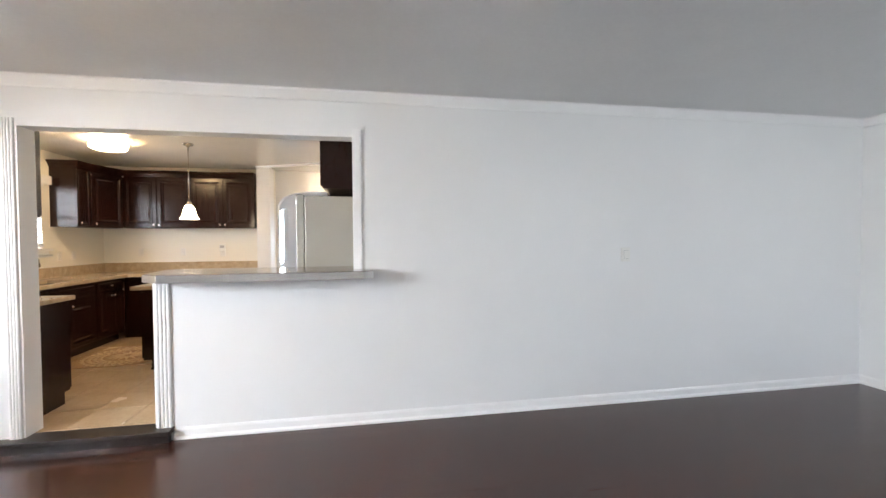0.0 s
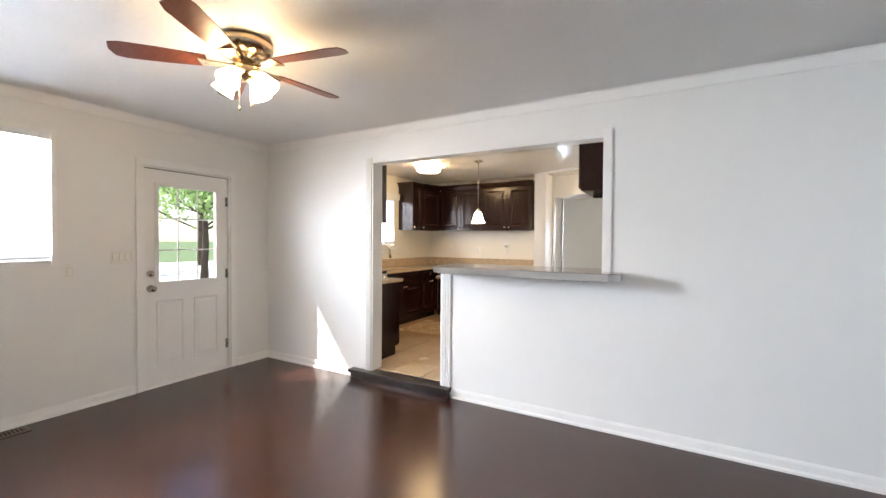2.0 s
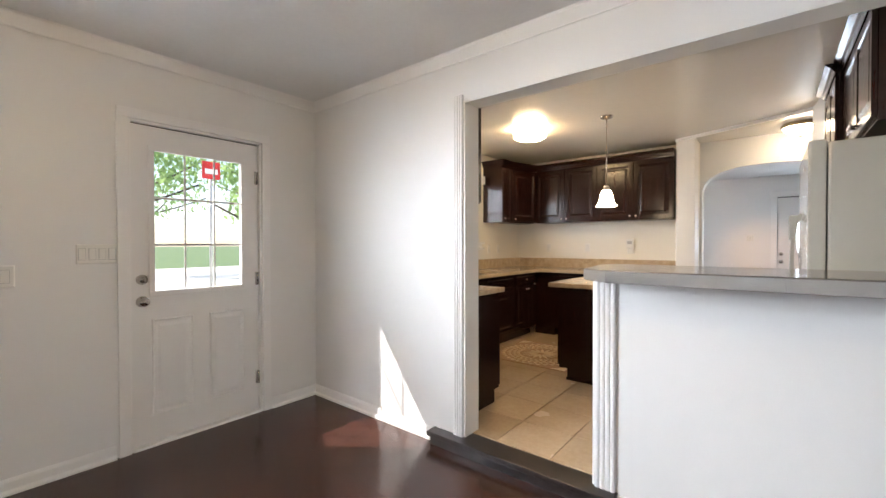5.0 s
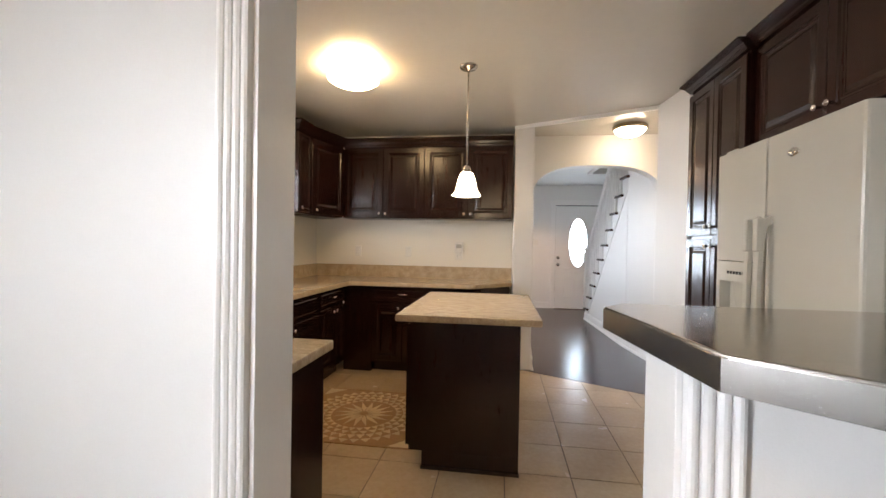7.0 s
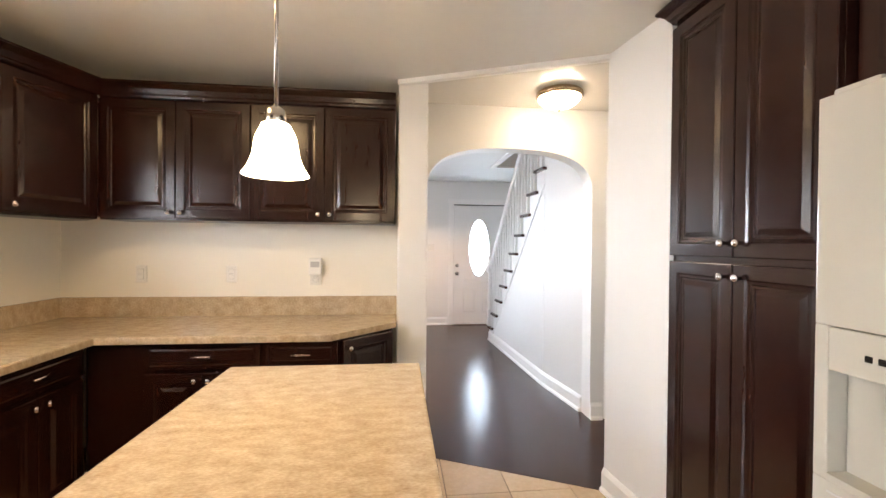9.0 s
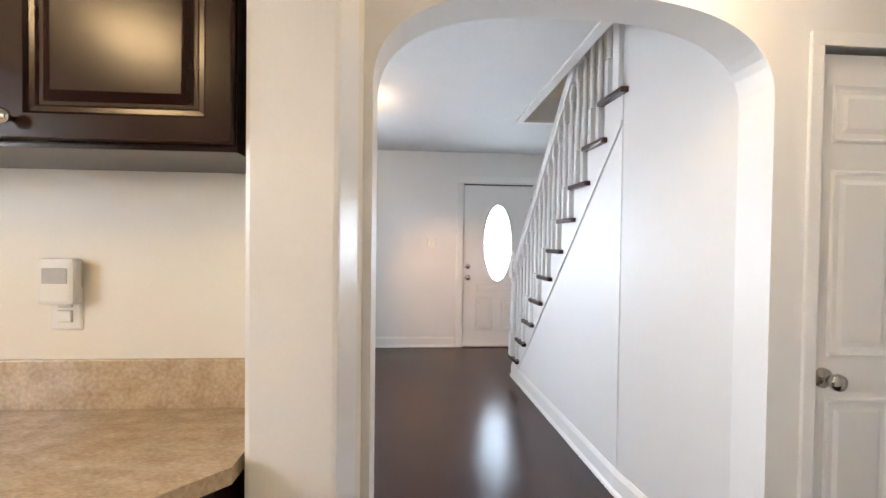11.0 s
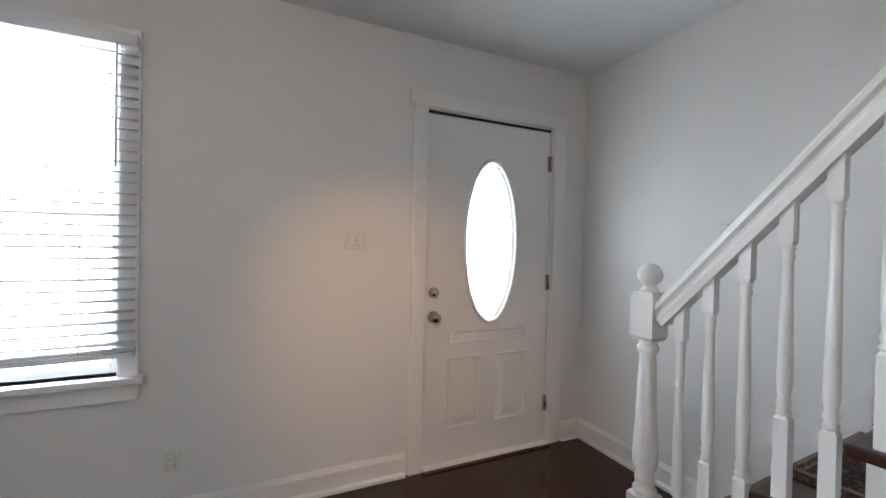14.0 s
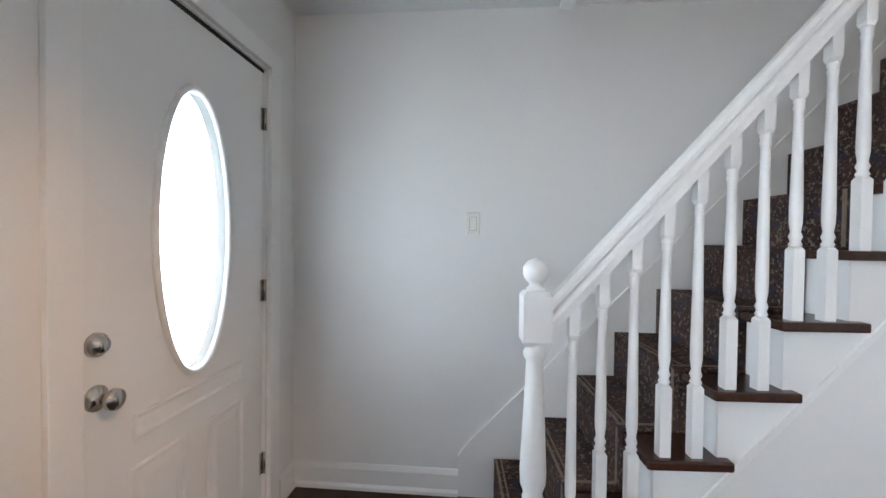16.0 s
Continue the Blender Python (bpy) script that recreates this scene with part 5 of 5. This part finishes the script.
def baluster(y, z):
    h = rz(y) - 0.02 - z
    bot = square_turn([(0.017, 0), (0.017, 0.215), (0.011, 0.225)], (bx, y, z))
    mid = lathe([(0.012, 0.222), (0.018, 0.232), (0.013, 0.242), (0.018, 0.256), (0.013, 0.27), (0.017, 0.30), (0.0175, 0.34), (0.013, h - 0.23), (0.0125, h - 0.17), (0.0165, h - 0.16), (0.0125, h - 0.15), (0.0165, h - 0.14), (0.0125, h - 0.13)], 12, (bx, y, z))
    tp = square_turn([(0.012, h - 0.132), (0.016, h - 0.12), (0.016, h + 0.0)], (bx, y, z))
    part("baluster", join(bot, mid, tp), M_TRIM, bal)


for k in range(1, N + 1):
    for off in ((0.163,) if k == 1 else (0.060, 0.157)):
        y = front(k) - off
        if y > yend + 0.03:
            baluster(y, top(k))
part("upper_post", box((bx - 0.03, yend - 0.05, top(N)), (bx + 0.03, yend + 0.01, rz(yend) + 0.12), 0.004), M_TRIM, bal)

# ---- outside ----
structure("ground", prism([(-300, -300), (300, -300), (300, 300), (-300, 300)], "z", -0.6, -0.25), M_GRASS, "green lawn round the house", "ground")
structure("driveway", box((-30.0, -40, -0.249), (-4.2, 50, -0.235)), M_PAVE, "pale concrete drive beside the house", "road")
structure("roof", box((XW - 0.5, -2.6, 5.12), (XLR + 0.4, YF + 0.5, 5.25)), M_BRICKOUT, "flat cover over the house", "roof")
rng = random.Random(7)


def tree(x, y, h, r):
    t = thing("tree", pose(x, y, -0.25), "leafy green garden tree with a dark trunk", "tree", "garden trees")
    tr = tube([(0, 0, 0), (0.06, 0.03, h * 0.25), (-0.04, 0.05, h * 0.55), (0.03, 0, h * 0.8)], 0.16, 10)
    for v in tr.verts:
        k = 1 - 0.7 * v.co.z / h
        v.co.x, v.co.y = v.co.x * k, v.co.y * k
    limbs = [tr]
    for i in range(7):
        a, z = rng.uniform(0, 6.28), h * rng.uniform(0.3, 0.65)
        limbs.append(tube([(0, 0, z), (math.cos(a) * r * 0.4, math.sin(a) * r * 0.4, z + 0.5), (math.cos(a) * r * 0.8, math.sin(a) * r * 0.8, z + 1.1)], 0.04, 6))
    part("trunk", join(*limbs), M_BARK, t)
    vs, fs = [], []
    for i in range(2600):
        a, b, q = rng.uniform(0, 6.28), rng.uniform(-1, 1), rng.uniform(0.35, 1) ** 0.6
        q *= 0.75 + 0.3 * math.sin(3 * a + 5 * b)
        c = Vector((math.cos(a) * math.sqrt(1 - b * b) * r * q, math.sin(a) * math.sqrt(1 - b * b) * r * q, h * 0.68 + b * h * 0.36 * q))
        e = Euler((rng.uniform(0, 6), rng.uniform(0, 6), rng.uniform(0, 6))).to_matrix()
        s = rng.uniform(0.07, 0.16)
        n = len(vs)
        vs += [tuple(c + e @ Vector(p) * s) for p in ((-1, 0, 0), (0, -0.5, 0.1), (1, 0, 0), (0, 0.5, 0.1))]
        fs.append((n, n + 1, n + 2, n + 3))
    me = bpy.data.meshes.new("crown")
    me.from_pydata(vs, [], fs)
    me.materials.append(M_LEAF)
    cr = new("crown", me)
    cr.parent = t


# the tree at (-8.6, -1.0) is unseen, added to dapple sun through the half-glass door
for x, y, h, r in ((-15.0, 9.5, 6.0, 2.6), (-14.0, 13.0, 6.5, 2.8), (-16.5, 5.0, 7.0, 3.0), (-17.5, 16.5, 7.0, 3.2), (-15.5, 2.0, 6.0, 2.5), (-14.5, 19.5, 6.5, 2.8), (-8.6, -1.0, 8.2, 2.1), (-24.0, 8.0, 8.0, 3.8), (-25.0, 15.0, 8.5, 4.0), (-23.0, 21.0, 8.0, 3.6), (-26.0, 2.0, 8.0, 3.8)):
    tree(x, y, h, r)

sg = thing("street_sign", pose(-9.0, 4.9, -0.24), "small red sign board on a grey post beside the drive", "sign")
part("post", tube([(0, 0, 0), (0, 0, 3.2)], 0.03, 8), M_PLASTIC, sg)
part("board", box((0.03, -0.17, 2.85), (0.05, 0.17, 3.2), 0.01), M_RED, sg)
part("stripe", box((0.051, -0.12, 2.95), (0.054, 0.12, 3.05)), M_TRIM, sg)

# ---- kitchen floor tiles and mosaic, last ----
floor_k = bpy.data.objects["floor_kitchen"]
TS, GAP = 0.355, 0.005
me_tile = bpy.data.meshes.new("tile")
bm = boxes(((0, 0, 0), (TS - GAP, TS - GAP, 0.008)), bevel=0.0015)
bm.to_mesh(me_tile)
bm.free()
me_tile.materials.append(M_TILE)
MX, MY, MR = -2.17, 5.60, 0.455


def side(x, y):
    """Below zero on the kitchen side of the slanted threshold."""
    return (y - 6.845) + (x + 0.89) * (6.845 - 6.375) / 0.975


ox, oy = -3.29, 3.585
for i in range(12):
    for j in range(10):
        x, y = ox + i * TS, oy + j * TS
        x1, y1 = x + TS - GAP, y + TS - GAP
        if x < MX + MR and x1 > MX - MR and y < MY + MR and y1 > MY - MR or side(x1, y1) > 0 and x1 > -0.89 or x > 0.8 or y1 > YB:
            poly = [(x, y), (min(x1, 0.82), y), (min(x1, 0.82), min(y1, YB)), (x, min(y1, YB))]
            if x < MX + MR and x1 > MX - MR and y < MY + MR and y1 > MY - MR:
                # cut round the mosaic
                cuts = [(x, x1, y, min(y1, MY - MR - GAP)), (x, x1, max(y, MY + MR + GAP), y1), (x, min(x1, MX - MR - GAP), max(y, MY - MR), min(y1, MY + MR)), (max(x, MX + MR + GAP), x1, max(y, MY - MR), min(y1, MY + MR))]
                for a, b, c, d in cuts:
                    if b - a > 0.01 and d - c > 0.01:
                        part("tile", box((a, c, ZK - 0.006), (b, d, ZK + 0.002)), M_TILE, floor_k)
                continue
            if x1 > -0.89:
                # clip at the threshold
                out = []
                for p, q in zip(poly, poly[1:] + poly[:1]):
                    sp, sq = side(*p), side(*q)
                    if sp <= 0:
                        out.append(p)
                    if sp * sq < 0:
                        k = sp / (sp - sq)
                        out.append((p[0] + k * (q[0] - p[0]), p[1] + k * (q[1] - p[1])))
                poly = out
            if len(poly) > 2 and poly[0][0] < 0.8:
                part("tile", prism(poly, "z", ZK - 0.006, ZK + 0.002), M_TILE, floor_k)
            continue
        shared("tile", me_tile, floor_k, pose(x, y, ZK - 0.006 + rng.uniform(-0.0006, 0.0006)))

mos = thing("floor_mosaic", pose(MX, MY, ZK - 0.004), "cream and brown stone mosaic medallion in the tile floor", "mosaic")
part("bed", box((-MR, -MR, -0.002), (MR, MR, 0.006)), M_MOS_D, mos)


def piece_mesh(pts, material):
    me = bpy.data.meshes.new("mosaic_piece")
    b = prism(pts, "z", 0.005, 0.009)
    b.to_mesh(me)
    b.free()
    me.materials.append(material)
    return me


for r0, r1, n, material, twist in ((0.395, 0.44, 36, M_MOS_L, 0), (0.335, 0.385, 36, M_MOS_L, 5), (0.285, 0.328, 30, M_MOS_L, 0), (0.235, 0.278, 30, M_MOS_L, 6)):
    h = math.pi / n * 0.92
    me = piece_mesh([(r0 * math.cos(-h), r0 * math.sin(-h)), (r1, 0), (r0 * math.cos(h), r0 * math.sin(h))], material)
    for i in range(n):
        shared("mosaic_piece", me, mos, pose(0, 0, 0, 0, 0, 360 / n * i + twist))
me = piece_mesh([(0.03, 0.0), (0.10, -0.026), (0.215, 0.0), (0.10, 0.010)], M_MOS_L)
for i in range(16):
    shared("mosaic_piece", me, mos, pose(0, 0, 0, 0, 0, 22.5 * i))
for sx, sy in ((1, 1), (-1, 1), (-1, -1), (1, -1)):
    part("mosaic_corner", prism([(sx * 0.44, sy * 0.44), (sx * 0.30, sy * 0.44), (sx * 0.44, sy * 0.30)], "z", 0.005, 0.0085), M_MOS_L, mos)
part("border", boxes(((-MR, -MR, 0.005), (MR, -MR + 0.012, 0.009)), ((-MR, MR - 0.012, 0.005), (MR, MR, 0.009)), ((-MR, -MR + 0.012, 0.005), (-MR + 0.012, MR - 0.012, 0.009)), ((MR - 0.012, -MR + 0.012, 0.005), (MR, MR - 0.012, 0.009))), M_MOS_D, mos)
